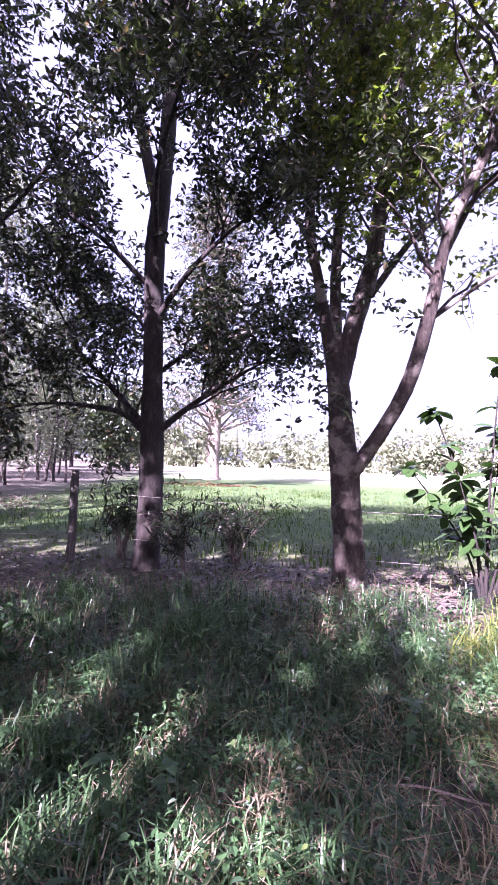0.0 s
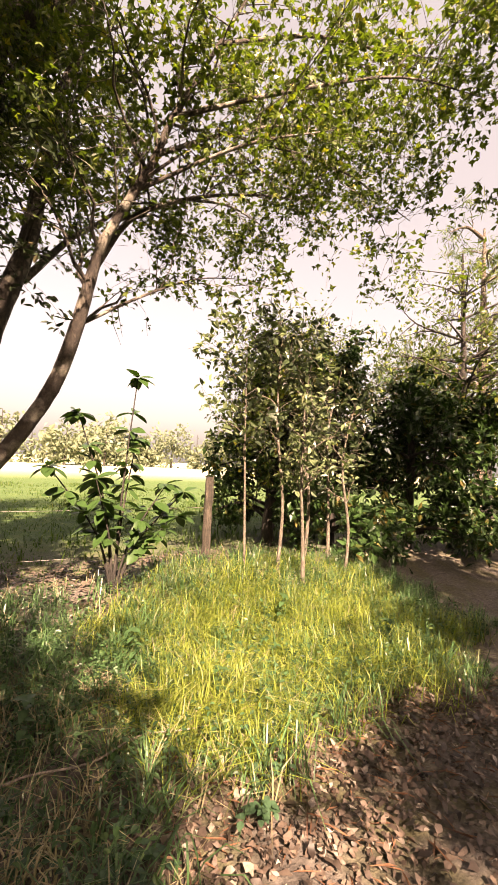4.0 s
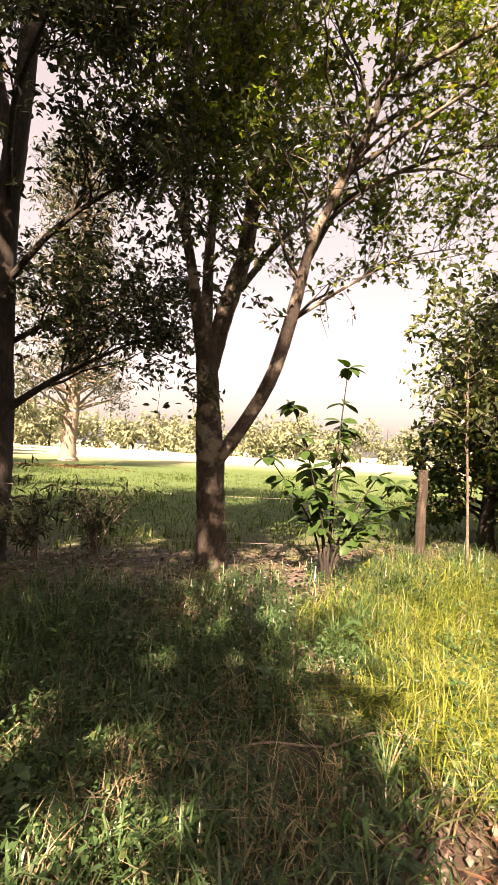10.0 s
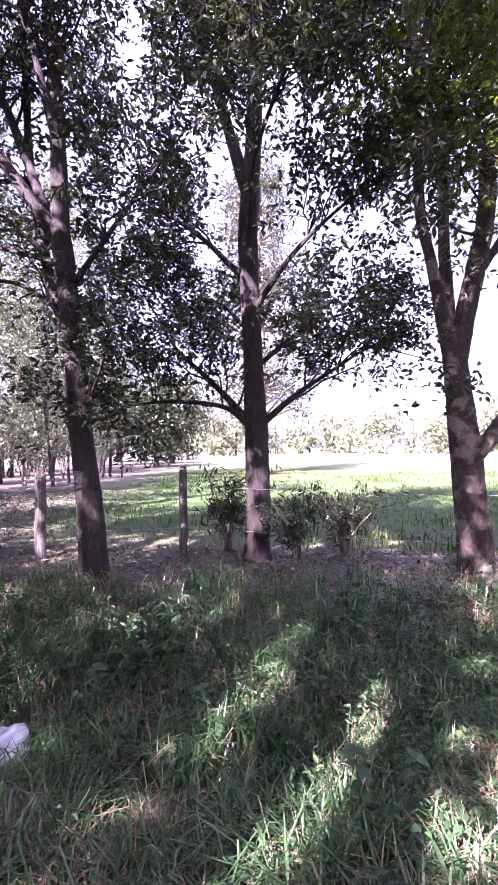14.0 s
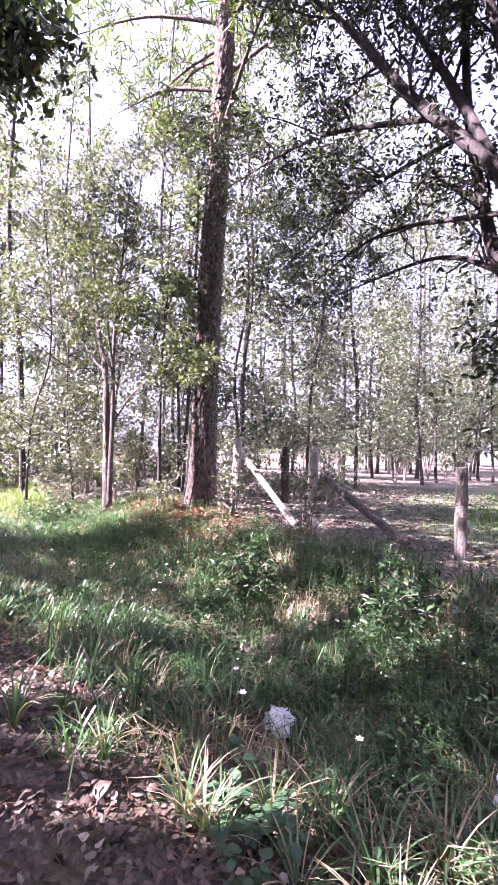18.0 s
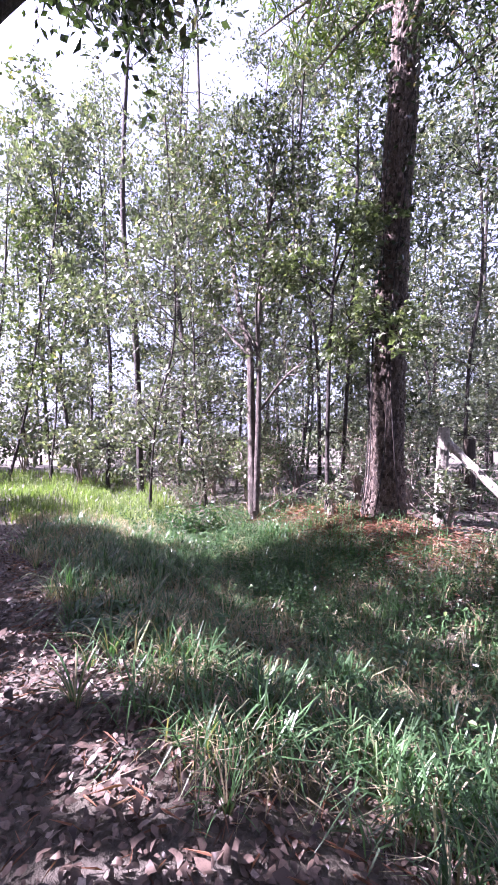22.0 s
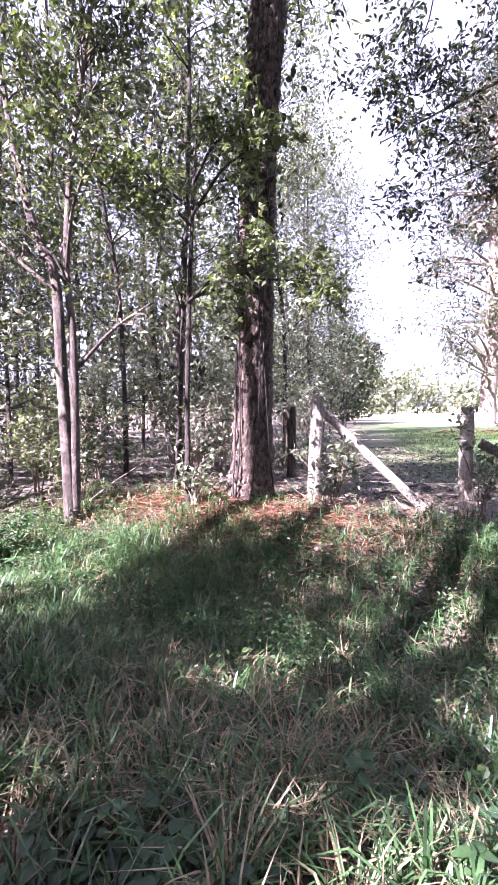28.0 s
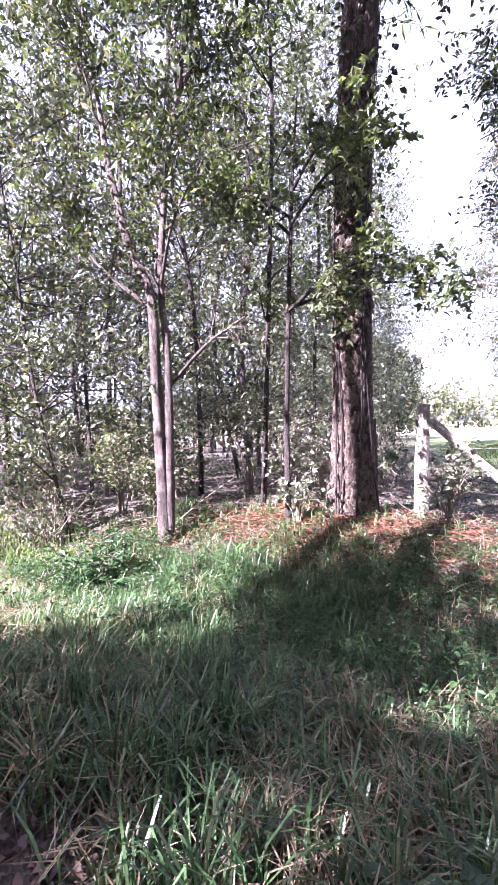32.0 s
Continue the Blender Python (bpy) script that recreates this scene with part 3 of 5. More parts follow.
def patchy(x, y, f=1.0, s=0.0):
    """Smooth 0..1 variation over the ground."""
    return np.clip(0.5 + 0.5 * np.sin(x * f + s + 1.7 * np.sin(y * f * 0.8 + s)) * np.sin(y * f * 1.3 + 1.1 * s + 1.3 * np.sin(x * f * 0.7)), 0, 1)


def lane_edge(x):
    """Where the leaf-strewn lane ends and the grassy verge begins."""
    return np.interp(x, [-30, -17, -14, -12, -9.2, -7.6, -6.2, -4.8, -3.6, -2.6, -1.5, 0.2, 1.0, 2.6, 6], [-6.5, -2.8, -0.9, 0.0, 0.3, 0.35, 0.9, 1.2, 1.65, 1.4, 0.9, 1.2, 2.05, 1.9, 1.6]) + 0.15 * np.sin(x * 3.1) + 0.1 * np.sin(x * 7.3 + 1)


# ---- the fence-row trees ----
def sky_gap(q, g):
    """Thins the crown of the forked tree on its open side."""
    x, z = q[:, 0], q[:, 2]
    thin = np.where(z < 3.3, 0.06, np.where((x > 0.5) & (x < 1.9) & (z < 5.4) & (q[:, 1] < 5.2), 0.25, np.where((x > 0.5) & (x < 1.9) & (z < 4.5), 0.25, np.where(x > 1.7, 0.5, np.where(z < 4.4, 0.45, 1.0)))))
    return g.random(len(q)) < thin


tree("forked_tree", on(0.36, 5.5, -0.05),
     [[(0.42, 5.5, -0.1, 0.27), (0.39, 5.5, 0.25, 0.185), (0.35, 5.5, 0.88, 0.165), (0.29, 5.48, 1.54, 0.165), (0.23, 5.46, 2.19, 0.14), (0.17, 5.45, 2.85, 0.13)],
      [(0.15, 5.45, 2.6, 0.08), (-0.05, 5.36, 3.55, 0.062), (-0.19, 5.27, 4.17, 0.058), (-0.19, 5.18, 5.18, 0.05), (-0.25, 5.09, 5.7, 0.042), (-0.39, 5.0, 6.4, 0.03), (-0.5, 4.9, 7.6, 0.012)],
      [(0.18, 5.5, 2.7, 0.075), (0.16, 5.62, 3.9, 0.06), (0.23, 5.75, 5.02, 0.05), (0.22, 5.88, 6.19, 0.04), (0.19, 6.0, 7.6, 0.015)],
      [(0.22, 5.47, 2.5, 0.115), (0.36, 5.52, 3.1, 0.11), (0.48, 5.58, 3.53, 0.105), (0.61, 5.66, 4.08, 0.095), (0.72, 5.74, 5.0, 0.08), (0.83, 5.82, 5.98, 0.065), (1.11, 5.9, 7.06, 0.045), (1.3, 6.0, 8.6, 0.015)],
      [(0.3, 5.45, 1.35, 0.1), (0.55, 5.23, 1.75, 0.085), (0.83, 5.05, 2.33, 0.075), (0.99, 4.88, 3.01, 0.068), (1.08, 4.7, 3.7, 0.055), (1.18, 4.53, 4.06, 0.048), (1.44, 4.35, 4.68, 0.042), (1.57, 4.17, 5.17, 0.034), (1.9, 3.9, 6.0, 0.02), (2.3, 3.6, 7.0, 0.008)],
      [(1.08, 4.75, 3.6, 0.035), (1.41, 4.63, 4.24, 0.03), (2.06, 4.47, 4.68, 0.022), (2.82, 4.3, 4.98, 0.014), (3.6, 4.2, 5.2, 0.006)],
      [(1.48, 4.3, 4.8, 0.028), (2.4, 4.4, 5.6, 0.02), (3.4, 4.3, 6.2, 0.013), (4.5, 4.2, 6.5, 0.005)],
      [(1.32, 4.45, 4.4, 0.024), (2.2, 3.8, 5.0, 0.017), (3.2, 3.4, 5.5, 0.006)],
      [(2.0, 4.5, 4.65, 0.02), (3.0, 5.0, 5.2, 0.014), (4.2, 5.4, 5.4, 0.005)],
      [(1.6, 4.15, 5.2, 0.024), (2.6, 4.9, 6.4, 0.016), (3.6, 5.4, 7.2, 0.006)],
      [(1.57, 4.17, 5.17, 0.026), (2.4, 3.5, 5.5, 0.02), (3.3, 2.7, 5.7, 0.013), (4.2, 2.2, 5.7, 0.005)],
      [(1.9, 3.9, 6.0, 0.024), (2.9, 3.4, 6.4, 0.018), (4.0, 3.1, 6.6, 0.012), (5.0, 3.0, 6.4, 0.005)],
      [(2.4, 4.4, 5.6, 0.02), (3.6, 3.7, 5.4, 0.014), (4.8, 3.4, 5.1, 0.005)],
      [(1.0, 5.0, 3.02, 0.02), (1.66, 4.9, 3.51, 0.016), (2.33, 4.8, 3.91, 0.01), (3.0, 4.7, 4.1, 0.005)],
      [(0.6, 5.68, 3.6, 0.045), (1.08, 5.8, 4.31, 0.035), (1.49, 5.9, 4.76, 0.026), (2.1, 6.0, 5.5, 0.01)]],
     BARK_A, LEAF_GUM, "multi-stemmed broadleaf tree with forked grey-brown trunk at the pasture edge", 11, boughs=11, bough_len=1.5, twigs=10, twig_len=0.65, per_twig=24,
     # top: unseen high crown, added to throw shade on the pasture
     size=0.078, leaf_lo=0.32, sparse=sky_gap, aspect=0.8, sides=12, fine='star', top=((0.4, 5.7, 6.4), (0.7, 5.7, 11.2), (3.0, 2.4, 3.2), 60))

tree("twin_leader_oak", on(-2.1, 6.0, -0.05),
     [[(-2.05, 6.0, -0.1, 0.26), (-2.09, 6.0, 0.2, 0.18), (-2.07, 6.0, 0.89, 0.15), (-2.09, 6.0, 1.61, 0.148), (-2.11, 6.0, 2.35, 0.135), (-2.13, 6.0, 3.09, 0.13), (-2.16, 6.0, 4.23, 0.125), (-2.12, 6.0, 4.99, 0.12)],
      [(-2.14, 6.0, 4.8, 0.09), (-2.56, 6.07, 6.38, 0.07), (-2.74, 6.13, 7.09, 0.06), (-3.01, 6.2, 8.2, 0.03), (-3.2, 6.2, 9.2, 0.01)],
      [(-2.12, 6.0, 4.8, 0.11), (-2.05, 5.93, 6.1, 0.1), (-2.01, 5.87, 7.21, 0.08), (-1.95, 5.8, 8.6, 0.04), (-1.9, 5.8, 9.8, 0.01)],
      [(-2.05, 6.0, 1.85, 0.05), (-1.54, 5.93, 2.25, 0.036), (-1.14, 5.87, 2.5, 0.026), (-0.65, 5.8, 2.78, 0.014), (-0.2, 5.7, 2.9, 0.006)],
      [(-2.15, 6.0, 1.82, 0.045), (-2.47, 5.9, 2.09, 0.034), (-3.0, 5.8, 2.17, 0.026), (-3.48, 5.7, 2.15, 0.016), (-4.2, 5.6, 2.0, 0.006)],
      [(-2.15, 6.0, 1.9, 0.045), (-2.76, 6.1, 2.52, 0.034), (-3.22, 6.2, 2.96, 0.026), (-3.55, 6.3, 3.49, 0.014), (-4.0, 6.4, 4.2, 0.006)],
      [(-2.14, 6.0, 3.3, 0.04), (-1.6, 5.7, 3.9, 0.03), (-1.0, 5.4, 4.3, 0.018), (-0.5, 5.2, 4.5, 0.007)],
      [(-2.14, 6.0, 3.7, 0.04), (-2.8, 5.7, 4.3, 0.028), (-3.5, 5.3, 4.6, 0.016), (-4.0, 5.1, 4.7, 0.007)],
      [(-2.1, 6.0, 2.6, 0.035), (-1.5, 6.2, 3.1, 0.024), (-0.8, 6.4, 3.4, 0.014), (-0.2, 6.5, 3.4, 0.006)],
      [(-2.1, 6.0, 3.0, 0.035), (-2.6, 6.5, 3.6, 0.024), (-3.2, 7.0, 3.9, 0.014), (-3.8, 7.4, 3.9, 0.006)],
      [(-2.14, 6.0, 4.2, 0.04), (-2.0, 5.4, 4.9, 0.028), (-1.6, 4.7, 5.3, 0.016), (-1.3, 4.2, 5.4, 0.007)]],
     BARK_DARK, LEAF_OAK, "dark-barked oak whose trunk splits into two tall leaders, behind the fence", 23, boughs=15, bough_len=1.5, twigs=10, twig_len=0.6, per_twig=23,
     # top: crown above the view, raised so its shadow covers more pasture
     size=0.082, leaf_lo=0.15, aspect=0.45, sides=12, fine=True, top=((-2.1, 5.9, 7.3), (-2.2, 6.0, 11.6), (3.0, 2.4, 3.4), 64))

tree("leaning_oak", on(-3.76, 4.9, -0.05),
     [[(-3.69, 4.91, -0.29, 0.233), (-3.75, 4.91, -0.08, 0.170), (-3.82, 4.91, 0.97, 0.136), (-3.93, 4.91, 1.96, 0.125), (-4.01, 4.91, 2.85, 0.114), (-4.08, 4.91, 3.56, 0.106), (-4.15, 4.91, 4.02, 0.104)],
      [(-4.14, 4.92, 3.90, 0.106), (-4.22, 4.99, 5.08, 0.090), (-4.30, 5.04, 6.15, 0.074), (-4.39, 5.07, 6.91, 0.064), (-4.51, 5.07, 8.37, 0.016)],
      [(-4.13, 4.91, 3.90, 0.080), (-4.60, 4.81, 4.59, 0.069), (-5.15, 4.72, 5.34, 0.058), (-5.64, 4.62, 6.17, 0.048), (-6.17, 4.53, 6.97, 0.032), (-6.91, 4.42, 7.94, 0.011)],
      [(-4.29, 4.92, 4.18, 0.058), (-4.86, 5.10, 5.47, 0.048), (-5.47, 5.26, 6.74, 0.034), (-5.85, 5.40, 7.79, 0.016)],
      [(-4.20, 4.96, 4.99, 0.048), (-4.34, 4.89, 5.70, 0.042), (-4.44, 4.82, 6.27, 0.032), (-4.51, 4.69, 7.28, 0.013)],
      [(-4.03, 4.94, 2.87, 0.042), (-4.44, 5.18, 3.31, 0.032), (-5.24, 5.40, 3.73, 0.023), (-6.89, 5.62, 3.79, 0.008)],
      [(-3.88, 4.89, 1.94, 0.023), (-3.77, 4.85, 2.13, 0.019), (-3.56, 4.74, 2.52, 0.014), (-3.42, 4.63, 2.82, 0.006)],
      [(-4.03, 4.98, 2.80, 0.075), (-4.35, 5.15, 3.33, 0.068), (-4.54, 5.15, 4.11, 0.060), (-4.69, 5.15, 5.13, 0.050), (-4.79, 5.20, 6.81, 0.030), (-4.85, 5.20, 8.00, 0.010)],
      [(-4.84, 4.77, 4.91, 0.037), (-6.58, 4.74, 5.65, 0.025), (-8.54, 4.63, 5.86, 0.007)],
      [(-4.56, 4.98, 4.72, 0.034), (-6.36, 5.40, 4.99, 0.021), (-8.22, 5.72, 4.77, 0.006)],
      [(-4.13, 4.93, 3.68, 0.032), (-5.93, 5.29, 4.23, 0.020), (-7.78, 5.62, 4.01, 0.006)],
      [(-4.02, 4.89, 3.36, 0.042), (-3.60, 4.74, 3.72, 0.030), (-3.07, 4.63, 4.24, 0.021), (-2.49, 4.53, 4.83, 0.008)]],
     BARK_DARK, LEAF_OAK, "dark leaning oak with spreading upper limbs beside the ditch", 37, boughs=11, bough_len=1.4, twigs=9, twig_len=0.6, per_twig=19,
     size=0.07, leaf_lo=0.3, aspect=0.42, fine=True, sparse=lambda q, g: g.random(len(q)) < np.where((q[:, 2] < 6.5) & (q[:, 0] < -4.3) & (q[:, 0] > -6.3), 0.55, 1.0), sides=12, top=((-4.4, 5.0, 6.9), (-5.0, 4.4, 8.8), (2.4, 2.0, 1.4), 42))

# ---- the big pine and its neighbours ----
def plated_trunk(st, sides, rings, seed, plate=(0.085, 0.2), depth=0.028):
    """A pine trunk whose bark plates stand proud of deep cracks."""
    g = np.random.default_rng(seed)
    c = curve(np.array(st, float), 40)
    h = np.r_[0, np.cumsum(np.linalg.norm(np.diff(c[:, :3], axis=0), axis=1))]
    s = np.linspace(0, h[-1], rings)
    p = np.stack([np.interp(s, h, c[:, k]) for k in range(4)], -1)
    a = np.linspace(0, 2 * np.pi, sides, endpoint=False)
    circ = 2 * np.pi * 0.25
    nu, nv = int(circ / plate[0]), int(h[-1] / plate[1])
    su = (np.arange(nu)[:, None] + g.uniform(0.1, 0.9, (nu, nv))) / nu * circ
    sv = (np.arange(nv)[None] + g.uniform(0, 1, (nu, nv)) + 0.5 * (np.arange(nu)[:, None] % 2)) / nv * h[-1]
    su, sv = su.ravel(), sv.ravel()
    lift = g.uniform(0.4, 1.0, su.shape)
    su, sv, lift = np.r_[su, su - circ, su + circ], np.r_[sv, sv, sv], np.r_[lift, lift, lift]
    rad, tops = np.zeros((rings, sides)), np.zeros((rings, sides))
    u = a / (2 * np.pi) * circ
    for i in range(rings):
        near = np.abs(sv - s[i]) < plate[1] * 1.6
        wob = 0.02 * np.sin(s[i] * 23 + u * 17) + 0.015 * np.sin(s[i] * 41 - u * 33)
        d = np.sqrt(((u[:, None] + wob[:, None] - su[near][None]) / plate[0]) ** 2 + ((s[i] - sv[near][None]) / plate[1]) ** 2)
        o = np.argsort(d, axis=1)[:, :2]
        f1, f2 = np.take_along_axis(d, o, 1).T
        top = np.clip((f2 - f1) / 0.42, 0, 1) ** 0.6
        tops[i] = top
        rad[i] = p[i, 3] + depth * (top * lift[near][o[:, 0]] - 0.6)
    rad += g.normal(0, 0.0025, rad.shape)
    v = p[:, None, :3] + rad[..., None] * np.stack([np.cos(a), np.sin(a), 0 * a], -1)[None]
    i, j = np.meshgrid(np.arange(rings - 1), np.arange(sides), indexing="ij")
    f = np.stack([i * sides + j, i * sides + (j + 1) % sides, (i + 1) * sides + (j + 1) % sides, (i + 1) * sides + j], -1).reshape(-1, 4)
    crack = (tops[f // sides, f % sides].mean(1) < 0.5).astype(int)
    return v.reshape(-1, 3), f, crack


PINE = [(-9.78, 5.0, -0.1, 0.43), (-9.75, 5.0, 0.3, 0.33), (-9.71, 5.0, 0.8, 0.28), (-9.7, 5.0, 1.3, 0.258), (-9.66, 5.0, 2.19, 0.24), (-9.61, 5.0, 3.93, 0.228), (-9.53, 5.0, 5.3, 0.22), (-9.42, 5.0, 6.6, 0.21), (-9.3, 5.0, 9.0, 0.18), (-9.2, 5.0, 13.0, 0.1)]
pb = on(-9.68, 5.0, -0.05)
pine = thing("big_pine", pb, "big old pine with thick plated bark standing in pine straw", "tree")
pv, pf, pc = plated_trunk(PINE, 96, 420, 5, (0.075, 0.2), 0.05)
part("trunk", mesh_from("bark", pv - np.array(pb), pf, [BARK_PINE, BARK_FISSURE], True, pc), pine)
g = np.random.default_rng(41)
pt, pn = [], []
for k in range(26):
    z, a = 7.4 + k * 0.22, g.uniform(0, 6.28)
    L = g.uniform(1.8, 3.6)
    c = curve([(-9.35, 5.0, z), (-9.35 + np.cos(a) * L * 0.5, 5 + np.sin(a) * L * 0.5, z + 0.4), (-9.35 + np.cos(a) * L, 5 + np.sin(a) * L, z + 0.3)], 5) - np.array(pb)
    r = np.linspace(0.05, 0.01, len(c))
    part("limb", mesh_from("bark", *tube(c, r, 7), BARK_PINE, True), pine)
    for tp, tr in branches(c, r, 11, g, 0.9, 0.3, 1.0, 0.2):
        pt.append(tube(tp, tr, 3))
        q, _, _ = along(tp, tr, 30, g, 0.3, 1.0)
        pn.append(q)
part("twig", mesh_from("twig", *join(pt), BARK_PINE, True), pine)["kind"] = "stuff"
part("needles", mesh_from("needles", *small_leaves(np.concatenate(pn), 0.24, g, 0.1, 0.12), NEEDLE), pine)["kind"] = "stuff"

tree("paired_sapling", on(-11.87, 3.9, -0.05),
     [[(-11.88, 3.9, -0.1, 0.11), (-11.87, 3.85, 1.06, 0.075), (-11.85, 3.8, 2.17, 0.065), (-11.84, 3.75, 3.09, 0.058), (-12.1, 3.7, 3.69, 0.052), (-12.34, 3.65, 4.72, 0.045), (-12.43, 3.6, 5.56, 0.03)],
      [(-12.3, 3.65, 4.5, 0.04), (-12.43, 3.6, 5.56, 0.03), (-12.6, 3.5, 7.2, 0.01)],
      [(-11.8, 3.9, 0.1, 0.06), (-11.73, 3.9, 2.24, 0.048), (-11.79, 3.9, 3.27, 0.045), (-11.61, 3.9, 4.64, 0.038), (-11.36, 3.9, 5.58, 0.03), (-11.1, 3.9, 6.8, 0.01)],
      [(-11.82, 3.95, 1.9, 0.025), (-11.27, 4.12, 2.45, 0.02), (-10.75, 4.3, 2.78, 0.01)],
      [(-11.84, 3.8, 2.9, 0.025), (-12.5, 3.6, 3.5, 0.02), (-13.2, 3.4, 4.4, 0.008)],
      [(-11.8, 3.9, 3.2, 0.025), (-11.3, 3.6, 3.8, 0.018), (-10.7, 3.4, 4.2, 0.007)]],
     BARK_STRIPED, LEAF_MID, "slim paired broadleaf saplings with peeling pale bark", 43, boughs=11, bough_len=1.2, twigs=8, twig_len=0.55, per_twig=18, size=0.08, leaf_lo=0.35, aspect=0.5, sparse=lambda q, g: g.random(len(q)) < np.where(q[:, 2] < 3.6, 0.2, 1.0))

tree("slender_sapling", on(-11.2, 5.4, -0.05),
     [[(-11.24, 5.4, 0.0, 0.055), (-11.2, 5.4, 0.6, 0.043), (-11.08, 5.4, 2.27, 0.037), (-10.97, 5.4, 3.96, 0.032), (-10.85, 5.4, 5.99, 0.028), (-10.85, 5.4, 7.58, 0.012)]],
     BARK_DARK, LEAF_YOUNG, "slender straight sapling with light green lobed leaves", 47, boughs=8, bough_len=1.0, twigs=5, twig_len=0.5, per_twig=12, size=0.09, lo=0.35, aspect=0.8, fine='star')


def gum_spray(at, to):
    """A leafy sweetgum bough."""
    a, b = np.array(at, float), np.array(to, float)
    mid = (a + b) / 2 + (0, 0, 0.15)
    return [(*a, 0.022), (*mid, 0.015), (*b, 0.005)]


tree("young_sweetgum", on(-10.35, 4.4, -0.05),
     [[(-10.35, 4.4, 0.0, 0.04), (-10.3, 4.35, 1.4, 0.032), (-10.2, 4.3, 2.8, 0.026), (-10.1, 4.3, 4.2, 0.018), (-10.0, 4.3, 5.2, 0.006)],
      gum_spray((-10.25, 4.3, 2.75), (-8.4, 4.2, 2.65)), gum_spray((-10.25, 4.3, 2.7), (-8.9, 4.0, 3.0)), gum_spray((-10.15, 4.3, 3.7), (-9.1, 4.0, 4.1)), gum_spray((-10.15, 4.3, 3.8), (-11.3, 4.1, 4.4)), gum_spray((-10.1, 4.3, 4.1), (-9.5, 4.2, 4.4)), gum_spray((-10.15, 4.3, 3.6), (-10.8, 3.8, 4.0))],
     BARK_DARK, LEAF_YOUNG, "young sweetgum with bright star-shaped leaves against the pine", 53, boughs=10, bough_len=0.5, twigs=6, twig_len=0.35, per_twig=13, size=0.085, leaf_lo=0.2, aspect=0.85, up=0.05, fine='star')

# ---- saplings on the open side ----
for x, y, h, s, r in ((3.05, 4.42, 2.9, 1, 0.014), (3.45, 4.27, 3.2, 2, 0.02), (3.64, 3.98, 2.4, 3, 0.022), (4.3, 4.6, 3.3, 4, 0.022), (4.6, 4.1, 2.6, 6, 0.02), (5.2, 4.9, 3.2, 7, 0.024)):
    b = on(x, y, -0.05)
    tree("sapling", b, [[(x, y, b[2], r * 1.25), (x + 0.05 * (-1) ** s, y, b[2] + h * 0.3, r), (x - 0.07, y + 0.05, b[2] + h * 0.65, r * 0.7), (x + 0.05 * (s - 4), y, b[2] + h, 0.006)]],
         BARK_SAPLING, LEAF_YOUNG if s % 2 else LEAF_OAK, "thin pale-barked sapling in tall sunlit grass", 60 + s, boughs=10, bough_len=0.7, twigs=6, twig_len=0.4, per_twig=7, size=0.095, lo=0.4, aspect=0.5, fine=True, group="saplings by the sunny bank")

# dark evergreen thicket and pine beyond it
def evergreen(x, y, h, w, seed):
    b = on(x, y, -0.05)
    g = np.random.default_rng(seed)
    st = [[(x, y, b[2], 0.12), (x + 0.1, y, h * 0.5, 0.08), (x, y, h, 0.01)]]
    for k in range(26):
        a, z = g.uniform(0, 6.28), g.uniform(0.1, 0.9) * h
        L = w * (1.05 - (z / h) ** 1.6) * g.uniform(0.7, 1.1)
        st.append([(x, y, z, 0.04), (x + np.cos(a) * L * 0.5, y + np.sin(a) * L * 0.5, z + 0.2, 0.025), (x + np.cos(a) * L, y + np.sin(a) * L, z + 0.05, 0.006)])
    return tree("evergreen_shrub", b, st, BARK_DARK, LEAF_MAG, "dense dark evergreen shrub in deep shade", seed, "shrub", boughs=7, bough_len=0.8, twigs=5, twig_len=0.45, per_twig=16, size=0.16, leaf_lo=0.2, aspect=0.45, group="dark thicket")


evergreen(6.5, 6.0, 3.9, 1.7, 71)
evergreen(7.9, 5.1, 3.7, 1.9, 72)
evergreen(9.5, 4.2, 3.4, 1.8, 73)
evergreen(5.9, 7.2, 3.8, 1.6, 74)


def pine_crown(name, x, y, h, r, seed, lo, label, spread=2.2, size=0.22, limbs=12, bark=None):
    b = on(x, y, -0.05)
    g = np.random.default_rng(seed)
    st = [[(x, y, b[2], r * 1.35), (x, y, 0.5, r), (x + 0.1, y, h * 0.5, r * 0.8), (x, y, h, 0.03)]]
    for k in range(limbs):
        a, z = g.uniform(0, 6.28), g.uniform(lo, 0.97) * h
        L = spread * (1.15 - z / h) * g.uniform(0.8, 1.3) + 0.5
        st.append([(x, y, z, 0.06), (x + np.cos(a) * L * 0.5, y + np.sin(a) * L * 0.5, z + 0.3, 0.04), (x + np.cos(a) * L, y + np.sin(a) * L, z + 0.1, 0.01)])
    return tree(name, b, st, bark or BARK_PINE, NEEDLE, label, seed, boughs=6, bough_len=1.1, twigs=6, twig_len=0.5, per_twig=16, size=size, aspect=0.09, leaf_lo=0.35, up=0.2)


pine_crown("roadside_pine", 12.5, 5.6, 9.0, 0.17, 81, 0.35, "tall pine beyond the dark thicket", 3.2, 0.25, 16)
g = np.random.default_rng(82)
dz = g.uniform(4.5, 24.0, 150)
dw = 6.8 * np.clip(1.25 - dz / 27, 0.3, 1) * g.uniform(0.25, 1.0, 150)
da = g.uniform(0, 6.28, 150)
